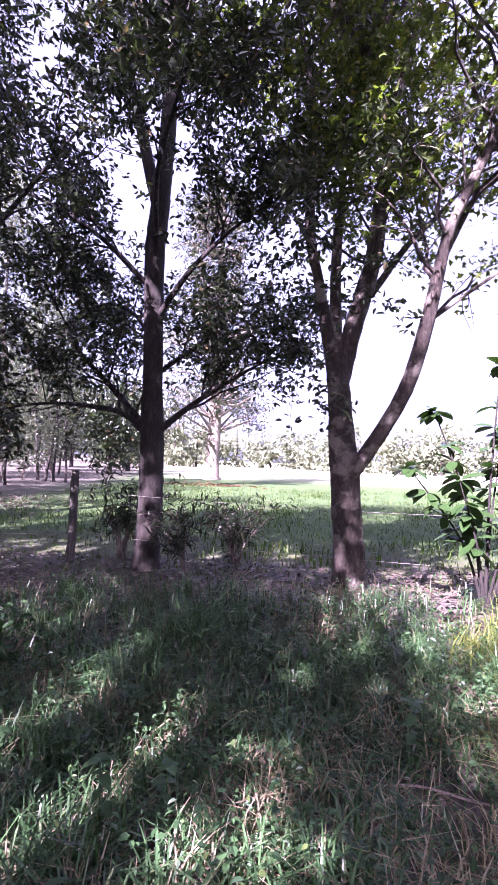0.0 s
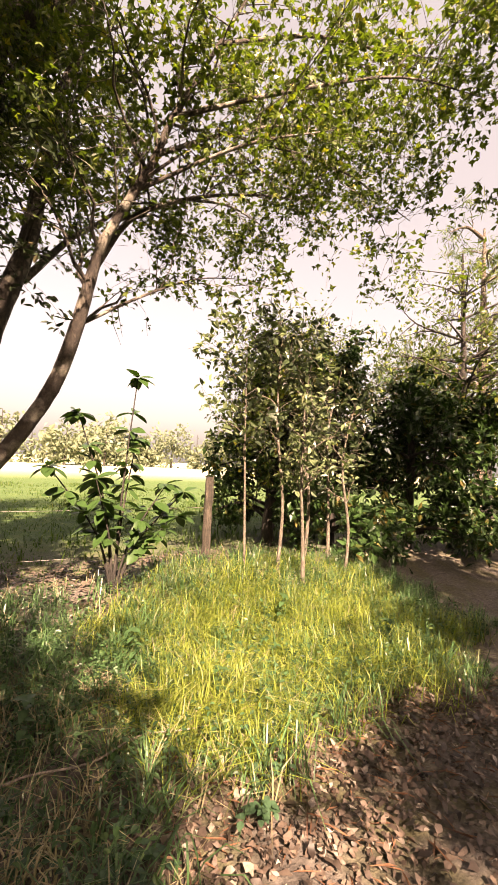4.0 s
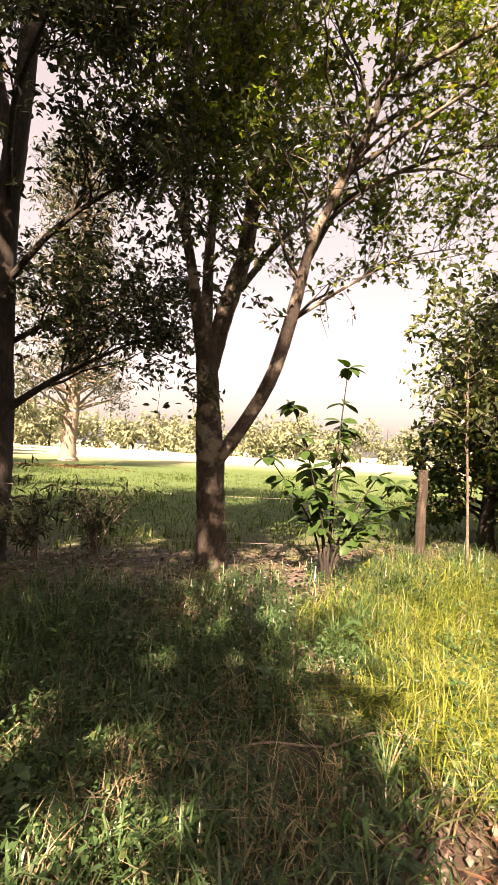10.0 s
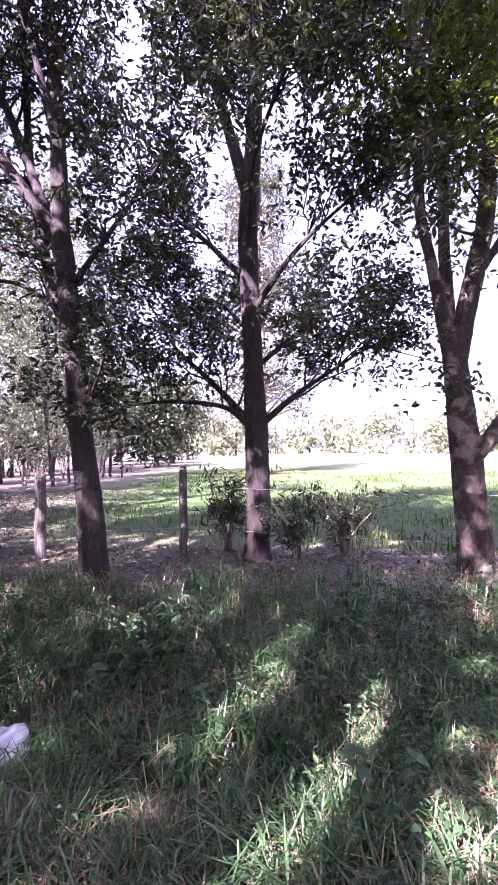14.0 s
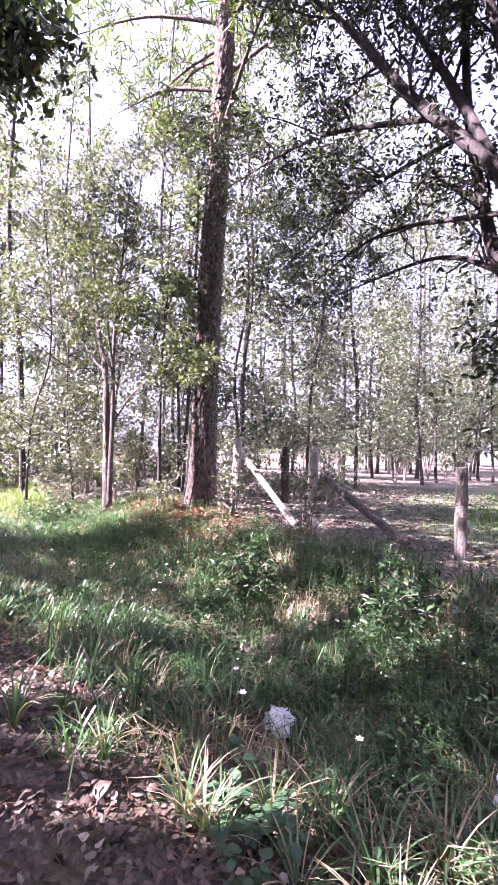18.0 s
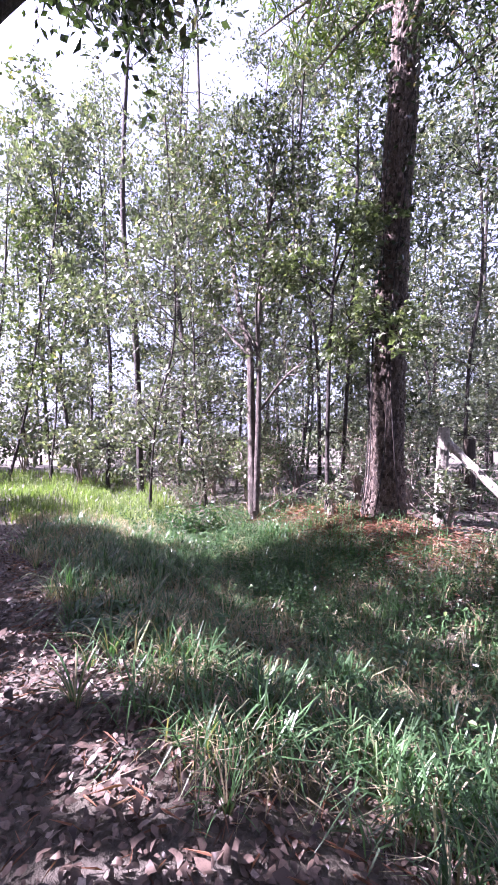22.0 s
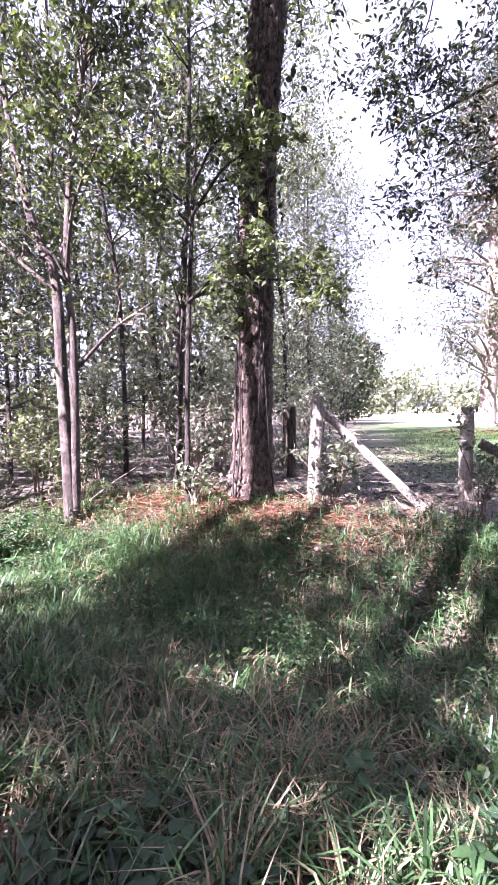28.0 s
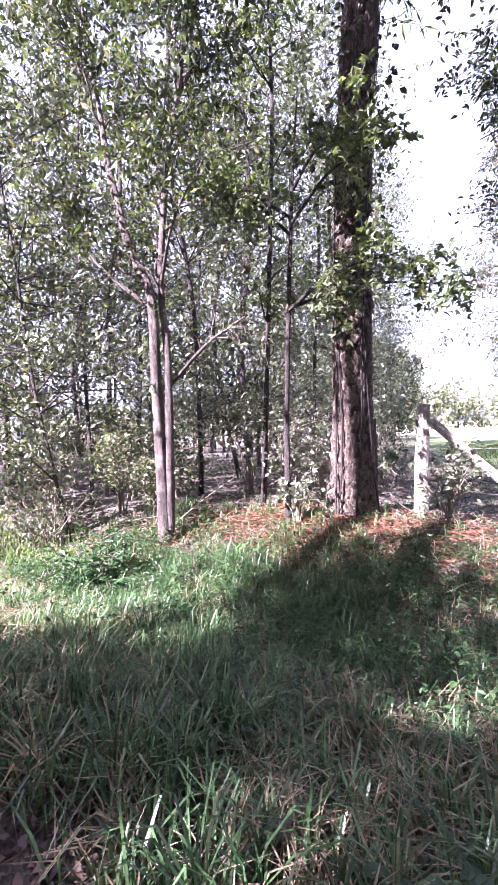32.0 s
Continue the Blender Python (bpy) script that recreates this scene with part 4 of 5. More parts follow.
clump_tree("pasture_pine", on(-5.3, 34, -0.05), [(-5.3, 34, 0, 0.7), (-5.3, 34, 1.1, 0.54), (-5.2, 34, 9, 0.45), (-5.3, 34, 25, 0.09)], np.stack([-5.3 + np.cos(da) * dw, 34 + np.sin(da) * dw, dz - 0.1 * dw], -1),
           BARK_PALE, LEAF_OAK, "big lone tree with a pale trunk standing in the pasture", 82, 100, 0.7, 0.36, 0.26, start=(0.12, 0.97), thick=0.12)
for i, (x, y, h, w, s) in enumerate(((7.2, 8.5, 5.6, 2.0, 90), (10.5, 10.0, 6.8, 2.4, 91), (5.4, 6.6, 4.6, 1.4, 92), (9.0, 4.6, 6.6, 2.6, 93))):
    g = np.random.default_rng(s)
    b = on(x, y, -0.05)
    clump_tree("hedgerow_tree", b, [(x, y, b[2], 0.16), (x, y, 0.6, 0.11), (x + 0.2, y, h * 0.5, 0.08), (x, y, h, 0.02)], ball(g, 70, (x, y, h * 0.62), (w, w, h * 0.38), 0.3), BARK_DARK, LEAF_GUM,
               "sunlit broadleaf tree at the open end of the hedgerow", s, 63, 0.4, 0.1, 0.6, group="hedgerow trees", start=(0.2, 0.97))


# ---- woods ----
def wood_tree(x, y, h, r, seed, leaf, lo=0.2, w=1.8, clumps=40, per=60, size=0.12, lean=0.5, name="woodland_tree", label="thin tree in the woods with a ragged leafy crown", group="woods behind the fence", spread=0.4):
    g = np.random.default_rng(seed)
    b = on(x, y, -0.05)
    lx, ly = g.uniform(-1, 1, 2) * lean
    h = h * 1.4 if name == "thicket_tree" else h
    trunk = [(x, y, b[2], r * 1.4), (x + lx * 0.1, y + ly * 0.1, 0.5, r), (x + lx * 0.3 + g.normal(0, 0.14), y + ly * 0.3 + g.normal(0, 0.14), h * 0.25, r * 0.88), (x + lx * 0.55 + g.normal(0, 0.26), y + ly * 0.55 + g.normal(0, 0.26), h * 0.5, r * 0.72), (x + lx, y + ly, h, 0.015)]
    z = g.uniform(lo, 1.0, clumps) * h
    a = g.uniform(0, 6.28, clumps)
    q = w * (1.1 - 0.75 * ((z / h - 0.45) / 0.55) ** 2) * g.uniform(0.35, 1.05, clumps)
    ends = np.stack([x + lx * z / h + np.cos(a) * q, y + ly * z / h + np.sin(a) * q, z], -1)
    return clump_tree(name, b, trunk, ends, BARK_DARK, leaf, label, seed, per, spread, size, 0.5, group=group, start=(0.1, 0.97), sides=8, twiggy=y < 7 and x > -15.5, thick=0.014)


wr = np.random.default_rng(101)
count = 0
while count < 42:
    x, y = wr.uniform(-36, -7), wr.uniform(10, 40)
    if x > -8.8 - y * 0.19 or (x > -15 and y < 14):
        continue
    wood_tree(x, y, wr.uniform(11, 18), wr.uniform(0.05, 0.13), 200 + count, LEAF_PALE if wr.random() < 0.85 else LEAF_OAK, 0.14, wr.uniform(1.8, 3.0), 34, 63, 0.23, 0.8, spread=0.5)
    count += 1
THICKET = ((-16.2, 3.9, 10, 0.13, 0.12), (-17.6, 3.2, 12, 0.16, 0.1), (-14.2, 4.6, 9, 0.06, 0.1), (-15.0, 5.8, 11, 0.09, 0.12), (-19.5, 2.6, 10, 0.1, 0.05), (-13.2, 6.4, 10, 0.08, 0.15),
           (-21.5, 2.0, 11, 0.12, 0.05), (-24, 1.2, 12, 0.12, 0.03), (-18.5, 6.0, 13, 0.13, 0.1), (-26.5, 3.0, 13, 0.14, 0.03), (-30, -1.5, 12, 0.12, 0.02), (-22, 5.0, 13, 0.14, 0.05), (-32, 1.0, 12, 0.12, 0.02), (-14.0, 9.4, 11, 0.1, 0.15), (-12.4, 10.6, 10, 0.09, 0.15), (-16.8, 8.2, 12, 0.1, 0.1), (-13.4, 3.6, 6.5, 0.045, 0.12), (-15.4, 2.9, 6.0, 0.05, 0.06), (-22.4, -0.4, 8.5, 0.09, 0.03), (-25.5, -1.6, 9, 0.1, 0.03), (-28.5, -3.2, 9.5, 0.1, 0.03), (-34, -4.5, 10, 0.1, 0.02), (-17.0, 4.8, 6.5, 0.05, 0.05), (-19.8, 4.0, 7.0, 0.05, 0.04), (-23.5, 3.4, 11, 0.1, 0.05), (-27.5, 0.4, 12, 0.11, 0.04), (-29.5, 3.6, 12.5, 0.12, 0.05), (-25.0, 5.2, 12.5, 0.12, 0.05), (-20.6, 0.9, 8.5, 0.06, 0.04))
for i, (x, y, h, r, lo) in enumerate(THICKET):
    wood_tree(x, y, h, r * 0.6, 400 + i, (LEAF_MID, LEAF_PALE, LEAF_PALE)[i % 3], lo * 0.5, 2.2, 42, 126 if x > -20 else 90, 0.108 if x > -20 else 0.18, 2.0, "thicket_tree", "slim thicket tree beside the lane, leaves paled for sun glints", "thicket by the lane", 0.3)

for i, (x, y, h) in enumerate(((-13.4, 8.8, 14), (-12.3, 13.0, 15), (-15.0, 15.5, 16), (-13.0, 18.5, 14), (-14.0, 21.5, 17), (-13.6, 27.0, 16))):
    wood_tree(x, y, h, 0.07, 450 + i, LEAF_PALE, 0.1, 2.6, 90, 90, 0.13, 0.5, "wood_edge_tree", "tall leafy tree at the edge of the wood", "edge of the wood", 0.6)

# undergrowth inside the wood
ur = np.random.default_rng(303)
for i in range(44):
    x, y = (ur.uniform(-20, -8.2), ur.uniform(5.6, 12)) if i < 26 else (ur.uniform(-24, -12.8), ur.uniform(2.6, 5.4))
    if x > -10 and y > 6.2:
        continue
    shrub("undergrowth_bush", x, y, ur.uniform(0.6, 1.7), ur.uniform(0.9, 1.6), LEAF_PALE if i % 3 else WEED, "straggly undergrowth bush in dappled light", 3030 + i, 8, 44, 0.075, 0.5, "undergrowth")

for i in range(46):
    x, y = (ur.uniform(-42, -20), ur.uniform(-2, 30)) if i % 2 else (ur.uniform(-34, -11), ur.uniform(18, 40))
    if x > -8 - (y - 8) * 0.3:
        continue
    shrub("woodland_bush", x, y, ur.uniform(1.8, 5.0), ur.uniform(2.4, 4.0), LEAF_PALE, "leafy bush closing the view into the wood", 3100 + i, 6, 56, 0.2, 0.55, "bushes in the wood", spread=0.3)
for i, (x, y) in enumerate(((-22, -2.6), (-24, -1.6), (-26, -3.8), (-29, -5.2), (-33, -6.5), (-20.5, -4.0))):
    shrub("lane_end_bush", x, y, 2.6 + 0.3 * i, 3.2, LEAF_MID if i % 2 else LEAF_PALE, "dense leafy bush closing the bend of the lane", 3200 + i, 10, 72, 0.13, 0.55, "bushes at the lane's bend", spread=0.3)
for i, (x, y, h, w) in enumerate(((-24, 78, 15, 7), (-21, 60, 12, 5), (-34, 70, 16, 7), (-19, 48, 10, 4), (-28, 52, 14, 6), (-40, 60, 16, 7))):
    g = np.random.default_rng(560 + i)
    b = on(x, y, -0.05)
    clump_tree("field_edge_tree", b, [(x, y, b[2], 0.4), (x, y, 1, 0.3), (x, y, h, 0.05)], ball(g, 70, (x, y, h * 0.52), (w, w, h * 0.48), 0.4), BARK_DARK, LEAF_OAK, "broad bushy tree at the pasture's wooded edge", 560 + i, 36, 1.1, 0.7, 0.5, group="trees at the pasture edge", start=(0.05, 0.97), twiggy=False)

# far trees round the pasture, distance haze put into their leaf colour
g = np.random.default_rng(501)
for i in range(90):
    x = -200 + i * 5 + g.uniform(-3, 3)
    y = 128 + 12 * math.sin(i * 0.5) + g.uniform(-10, 14)
    h = g.uniform(11, 20)
    b = on(x, y)
    t = thing("far_tree", b, "pale hazy tree at the far side of the pasture", "tree", "far tree line")
    part("trunk", mesh_from("bark", *tube([(0, 0, 0), (0.2, 0, h * 0.4), (0, 0, h * 0.7)], [0.3, 0.2, 0.05], 6), BARK_DARK, True), t)
    n = 640
    lobes = g.normal(0, 1, (12, 3)) * (3.4, 2.4, h * 0.2) + (0, 0, h * 0.34)
    q = lobes[g.integers(0, 12, n)] + g.normal(0, 1, (n, 3)) * (1.3, 1.2, 1.2)
    q = q[q[:, 2] > 0.4]
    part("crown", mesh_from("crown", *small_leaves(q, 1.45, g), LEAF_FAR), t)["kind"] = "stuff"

# trees added across the lane, mostly out of view, whose crowns shade the verge
def shade_oak(x, y, c, rad, n, seed, per=56, size=0.15):
    b = on(x, y, -0.05)
    g = np.random.default_rng(seed)
    return clump_tree("shading_oak", b, [(x, y, b[2], 0.26), (x, y, 0.6, 0.19), ((x + c[0]) / 2, (y + c[1]) / 2, c[2] * 0.6, 0.15), (*c, 0.05)], ball(g, n, c, rad, 0.25), BARK_DARK, LEAF_OAK,
                      "leafy oak added across the lane to shade the verge", seed, per, 0.5, size, 0.5, group="trees across the lane", start=(0.35, 0.97), thick=0.07, twiggy=False)


# each crown is set, and thinned, for the sun patches it leaves
SHADE_OAKS = ((-10.4, -4.6, (-10.0, -2.8, 8.0), (1.9, 2.1, 1.3), 42), (-7.2, -4.2, (-7.1, -2.7, 8.1), (1.9, 2.1, 1.3), 42), (-4.4, -4.4, (-4.5, -2.6, 7.9), (1.5, 2.0, 1.2), 52),
             (-9.6, -7.6, (-9.6, -6.2, 8.2), (2.0, 1.9, 1.4), 8), (-6.4, -7.4, (-8.1, -6.2, 8.2), (0.7, 1.4, 1.0), 13), (-4.2, -7.8, (-3.6, -5.4, 8.0), (0.5, 1.7, 1.1), 26),
             (-13.2, -7.0, (-12.9, -5.4, 8.0), (1.6, 1.9, 1.3), 34), (-3.4, -3.4, (-3.0, -0.6, 8.2), (1.0, 1.2, 0.9), 40), (-5.6, -3.6, (-5.5, -0.2, 8.6), (1.6, 1.3, 0.9), 42), (-8.6, -3.8, (-8.5, 0.0, 8.6), (1.6, 1.3, 0.9), 60),
             (5.6, -6.0, (5.8, -4.8, 7.4), (2.0, 2.2, 1.8), 45), (-4.8, -3.1, (-1.5, 0.6, 10.0), (1.7, 1.7, 1.1), 65), (-5.0, -4.2, (-4.2, 1.5, 9.8), (1.9, 1.6, 1.0), 65), (-7.6, -4.0, (-7.2, 1.6, 9.9), (1.7, 1.5, 0.9), 55), (-11.4, -3.6, (-11.2, 1.2, 8.9), (1.6, 1.7, 0.9), 60), (-10.0, -3.4, (-9.3, 0.5, 6.6), (1.7, 1.3, 0.9), 15), (1.2, -9.4, (1.4, -7.7, 8.0), (1.7, 1.2, 1.0), 50), (2.8, -6.4, (2.7, -4.5, 8.0), (1.5, 1.1, 1.0), 48), (-14.2, -9.0, (-14.0, -7.7, 8.0), (1.7, 1.0, 1.0), 42), (-18.0, -9.2, (-17.9, -8.2, 8.0), (2.0, 1.0, 1.0), 45), (-12.9, -3.8, (-12.2, -0.6, 8.2), (1.0, 0.8, 0.7), 3), (4.6, -7.4, (3.4, -6.6, 8.2), (1.9, 1.6, 1.0), 60), (6.6, -7.6, (5.3, -6.8, 8.2), (1.9, 1.7, 1.0), 55), (5.4, -3.2, (4.2, -1.2, 8.5), (2.2, 1.4, 1.0), 70), (-0.7, -8.8, (-0.95, -7.3, 8.0), (1.7, 0.9, 0.9), 58), (0.8, -7.0, (1.0, -5.6, 8.0), (0.9, 0.8, 0.6), 14), (-11.2, -7.4, (-11.1, -6.3, 8.0), (0.8, 1.0, 0.7), 11), (-5.5, -7.0, (-5.6, -6.2, 8.1), (1.0, 1.2, 0.8), 12), (-6.9, -7.2, (-6.4, -5.2, 8.1), (0.7, 0.8, 0.6), 14), (-14.6, -8.2, (-13.3, -6.9, 8.1), (1.2, 1.0, 0.8), 12))
for i, (x, y, c, rad, n) in enumerate(SHADE_OAKS):
    shade_oak(x, y, c, rad, n, 620 + i, 45 if c[2] > 7 else 81, 0.23 if c[2] > 7 else 0.11)

# unseen wood added to close the lane's far side and cut the skylight
br_ = np.random.default_rng(640)
for i in range(26):
    x, y, h = -34 + i * 2.1 + br_.uniform(-0.6, 0.6), br_.uniform(-12, -8.5), br_.uniform(9.5, 11.5)
    # lower where sun has to pass over to the verge
    h = h * (0.78 if -7.6 < x < 2.5 or -22 < x < -16 else 1.0)
    b = on(x, y, -0.05)
    g = np.random.default_rng(650 + i)
    clump_tree("screening_wood_tree", b, [(x, y, b[2], 0.18), (x, y, 0.6, 0.13), (x, y, h, 0.03)], ball(g, 34, (x, y, h * 0.5), (2.0, 1.6, h * 0.5), 0.2), BARK_DARK, LEAF_OAK,
               "bushy unseen tree added across the lane to block skylight", 650 + i, 18, 0.7, 0.76, 0.75, group="wood across the lane", start=(0.05, 0.97), twiggy=False)
for i in range(22):
    x, y, h = -46 + i * 3.4 + br_.uniform(-0.8, 0.8), br_.uniform(-20, -15), br_.uniform(11, 14)
    b = on(x, y, -0.05)
    g = np.random.default_rng(690 + i)
    clump_tree("screening_wood_tree", b, [(x, y, b[2], 0.2), (x, y, 0.6, 0.15), (x, y, h, 0.03)], ball(g, 30, (x, y, h * 0.5), (2.6, 2.0, h * 0.5), 0.2), BARK_DARK, LEAF_OAK,
               "bushy unseen tree added across the lane to block skylight", 690 + i, 18, 0.9, 1.0, 0.8, group="wood across the lane", start=(0.05, 0.97), twiggy=False)


# ---- fence ----
def post(x, y, h, r, seed, label, lean=(0, 0), wood=None):
    b = on(x, y)
    t = thing("fence_post", b, label, "fence post", "fence posts")
    g = np.random.default_rng(seed)
    n = 14
    z = np.linspace(-0.15, h, n)
    p = np.stack([lean[0] * z + g.normal(0, 0.003, n), lean[1] * z + g.normal(0, 0.003, n), z], -1)
    rr = r * (1 + g.normal(0, 0.02, n))
    v, f = tube(p, np.r_[rr[:-1], rr[-1] * 0.93], 12, 0.02, seed, True)
    part("post", mesh_from("post", v, f, wood or WOOD_GREY, False), t)
    return t


post(2.82, 4.95, 1.15, 0.058, 1, "dark weathered fence post among saplings", wood=WOOD_DARK)
post(-3.08, 6.0, 1.2, 0.055, 2, "grey wooden fence post standing straight")
post(-4.98, 5.75, 1.12, 0.072, 3, "thick weathered fence post")
post(-7.14, 5.45, 1.28, 0.075, 4, "sunlit pale fence post with vines", wood=WOOD_PALE)
post(-8.95, 5.25, 1.4, 0.08, 5, "pale corner fence post overgrown with vines", (0.05, 0), WOOD_PALE)
post(-10.1, 7.55, 1.35, 0.1, 6, "dark fence post behind the corner", wood=WOOD_DARK)


def beam(name, a, b, r, seed, label, wood, category="fence rail", sag=0.0):
    a, b = np.array(a, float), np.array(b, float)
    t = thing(name, tuple(b), label, category)
    s = np.linspace(0, 1, 12)[:, None]
    p = (a - b) * (1 - s)
    p[:, 2] -= sag * np.sin(np.pi * s[:, 0])
    g = np.random.default_rng(seed)
    v, f = tube(p, r * (1 + g.normal(0, 0.03, 12)), 10, 0.03, seed, True)
    part("pole", mesh_from("pole", v, f, wood), t)
    return t


beam("brace_pole", (-8.8, 5.2, 1.38), on(-7.58, 5.5, 0.02), 0.055, 21, "pale diagonal brace pole leaning on the corner post", WOOD_PALE)
beam("fallen_pole", (-7.0, 5.5, 1.0), on(-5.45, 5.55, 0.03), 0.06, 22, "grey broken brace pole fallen against the fence post", WOOD_GREY)


def wire(a, b, z0, z1, seed, sag=0.05):
    s = np.linspace(0, 1, 9)[:, None]
    p = np.array([(*a, z0)]) * (1 - s) + np.array([(*b, z1)]) * s
    p[:, 2] -= sag * np.sin(np.pi * s[:, 0])
    ob = new("fence_wire", mesh_from("wire", *tube(p, np.full(9, 0.0026), 5), WIRE, True))
    tagged(ob, "thin rusty fence wire strung between posts", "wire", "fence wires")


mw_, nw_, bw_ = mat_new("galvanised_wire")
bw_.inputs["Base Color"].default_value = (0.2, 0.18, 0.16, 1)
bw_.inputs["Metallic"].default_value, bw_.inputs["Roughness"].default_value = 0.8, 0.5
WIRE = mw_
LINE = [(2.82, 5.0), (-3.08, 6.0), (-4.98, 5.75), (-7.14, 5.45), (-8.95, 5.25)]
for a, b in zip(LINE, LINE[1:]):
    for k, z in enumerate((0.4, 0.95)):
        wire(a, b, z + 0.12, z + 0.12, k, 0.03 + 0.02 * k)


# ---- grass, weeds and litter ----
def stuff(name, me, label, category, group=""):
    return tagged(new(name, me), label, category, group, "stuff")


g = np.random.default_rng(901)


def verge(x, y):
    e = lane_edge(x)
    clear = 1 - np.exp(-((x + 3.24) / 0.26) ** 2 - ((y - 2.8) / 0.28) ** 2) - np.exp(-((x + 8.1) / 0.35) ** 2 - ((y - 0.72) / 0.3) ** 2) - np.exp(-((x + 4.42) / 0.22) ** 2 - ((y - 2.34) / 0.26) ** 2)
    return np.clip(clear, 0, 1) * np.clip((y - e) / np.where(x < -6.3, 0.4, 0.8), 0.0, 1) * np.where(y > 4.3, 0.45, 1.0) * np.where((x < -8) & (y > 3.7), 0.45, 1.0)


def tufts(n, per, x0, x1, y0, y1, keep, sd=0.05):
    """Places of blades gathered into tufts."""
    c = scatter(n, x0, x1, y0, y1, g, keep)
    c = np.repeat(c, per, 0)
    c[:, :2] += g.normal(0, sd, (len(c), 2))
    c[:, 2] = gz(c[:, 0], c[:, 1]) - 0.01
    return c


q = tufts(16000, 11, -13, 5.5, 0.0, 5.0, lambda x, y: verge(x, y) * np.clip(0.3 + 0.4 * patchy(x, y, 1.3) + 0.55 * (patchy(x, y, 4.1, 1.0) - 0.4), 0, 1), 0.05)
q = q[q[:, 1] >= 2.3]
stuff("verge_grass", mesh_from("grass", *blades(q, 0.13 + 0.14 * patchy(q[:, 0], q[:, 1], 0.9, 1.0) + 0.14 * patchy(q[:, 0], q[:, 1], 4.1, 1.0), 0.0098, g, 1.5), GRASS), "rough green grass covering the shady ditch bank", "grass")
q = tufts(7600, 11, -12, 4.0, 0.0, 2.4, lambda x, y: verge(x, y) * np.clip(0.22 + 0.35 * patchy(x, y, 1.3) + 0.6 * (patchy(x, y, 5.3, 2.0) - 0.35), 0, 1), 0.045)
q = q[q[:, 1] < 2.3]
stuff("lane_verge_grass", mesh_from("grass", *blades(q, 0.13 + 0.12 * patchy(q[:, 0], q[:, 1], 0.9, 1.0) + 0.15 * patchy(q[:, 0], q[:, 1], 5.3, 2.0), 0.0088, g, 1.5, True), GRASS), "arching green grass along the lane's edge", "grass")
q = tufts(3600, 8, -25, -12.5, -5.0, 4.0, lambda x, y: verge(x, y) * np.where(x < -19, 0.6, 1.0), 0.1)
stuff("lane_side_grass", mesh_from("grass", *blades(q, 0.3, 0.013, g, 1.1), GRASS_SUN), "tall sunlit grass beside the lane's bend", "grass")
q = tufts(9000, 9, -13, 5.0, 0.0, 5.2, lambda x, y: verge(x, y) * (0.15 + 0.85 * np.clip(patchy(x, y, 1.9, 2.0) ** 2 + 0.45 * (y < 2.4) * (x < -0.4), 0, 1)) * np.where(x > 0.3, 0.35, 1.0), 0.05)
stuff("dry_grass", mesh_from("grass", *blades(q, 0.26, 0.0078, g, 1.7), DRY), "straw-coloured dead grass lying among the green", "grass")
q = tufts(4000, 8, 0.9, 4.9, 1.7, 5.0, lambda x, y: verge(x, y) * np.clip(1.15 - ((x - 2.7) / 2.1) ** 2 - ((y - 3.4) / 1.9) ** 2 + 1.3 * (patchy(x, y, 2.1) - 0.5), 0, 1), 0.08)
stuff("meadow_grass", mesh_from("grass", *blades(q, 0.2 + 0.22 * patchy(q[:, 0], q[:, 1], 2.6, 0.7), 0.007, g, 1.5), GRASS_LIT), "tall yellow-green grass, lightened in colour for the sunny gap", "grass")
q = scatter(30000, -11, 12, 5.2, 18, g, lambda x, y: np.clip(1.15 - y / 27, 0.1, 1) * (x > -7 - (y - 8) * 0.3))
stuff("pasture_grass", mesh_from("grass", *blades(q, 0.075, 0.014, g, 1.9), PASTURE), "short grazed pasture grass behind the fence", "grass")
q = tufts(3600, 7, -11, 13, 6.5, 33, lambda x, y: (x > -6 - (y - 8) * 0.3) * np.clip(0.15 + 1.2 * patchy(x, y, 0.7, 2.0) ** 2, 0, 1), 0.16)
stuff("pasture_tufts", mesh_from("grass", *blades(q, 0.1 + 0.14 * patchy(q[:, 0], q[:, 1], 0.7, 2.0), 0.02, g, 1.1), PASTURE), "uneven green tufts standing in the grazed pasture", "grass")
q = scatter(36000, -14, 5, 1.6, 5.0, g, lambda x, y: verge(x, y) * np.clip(patchy(x, y, 2.3, 5.0) * 1.7 - np.where((x < -6) | ((x > -1.1) & (x < 1.0)), 0.2, 0.6), 0, 1) * 1.3)
q[:, 2] += g.uniform(0.03, 0.3, len(q))
stuff("ground_weeds", mesh_from("weeds", *leaves(q, 0.034, g, 0.1, 0.6, flat=0.5, spread=0.5), WEED), "low broad-leaved weeds and creepers in the ditch", "weeds")
q = scatter(96000, -11.5, 4.0, -1.2, 3.0, g, lambda x, y: np.clip(1.15 - np.clip((y - lane_edge(x)) / 0.6, 0, 1), np.where(y < 2.0, 0.4, 0.15), 1) * np.clip(1.25 + (y - lane_edge(x)) * 0.75, 0.12, 1.0) * 0.8)
q[:, 2] += 0.004 + g.uniform(0, 0.03, len(q))
stuff("leaf_litter", mesh_from("litter", *curled(q, 0.04, g, 0.64), LITTER, True), "brown fallen leaves covering the lane edge", "leaf litter")
q = scatter(9000, -19, -11.4, -6.0, 0.4, g, lambda x, y: np.clip((lane_edge(x) + 0.4 - y) / 0.4, 0, 1))
q[:, 2] += 0.006 + g.uniform(0, 0.03, len(q))
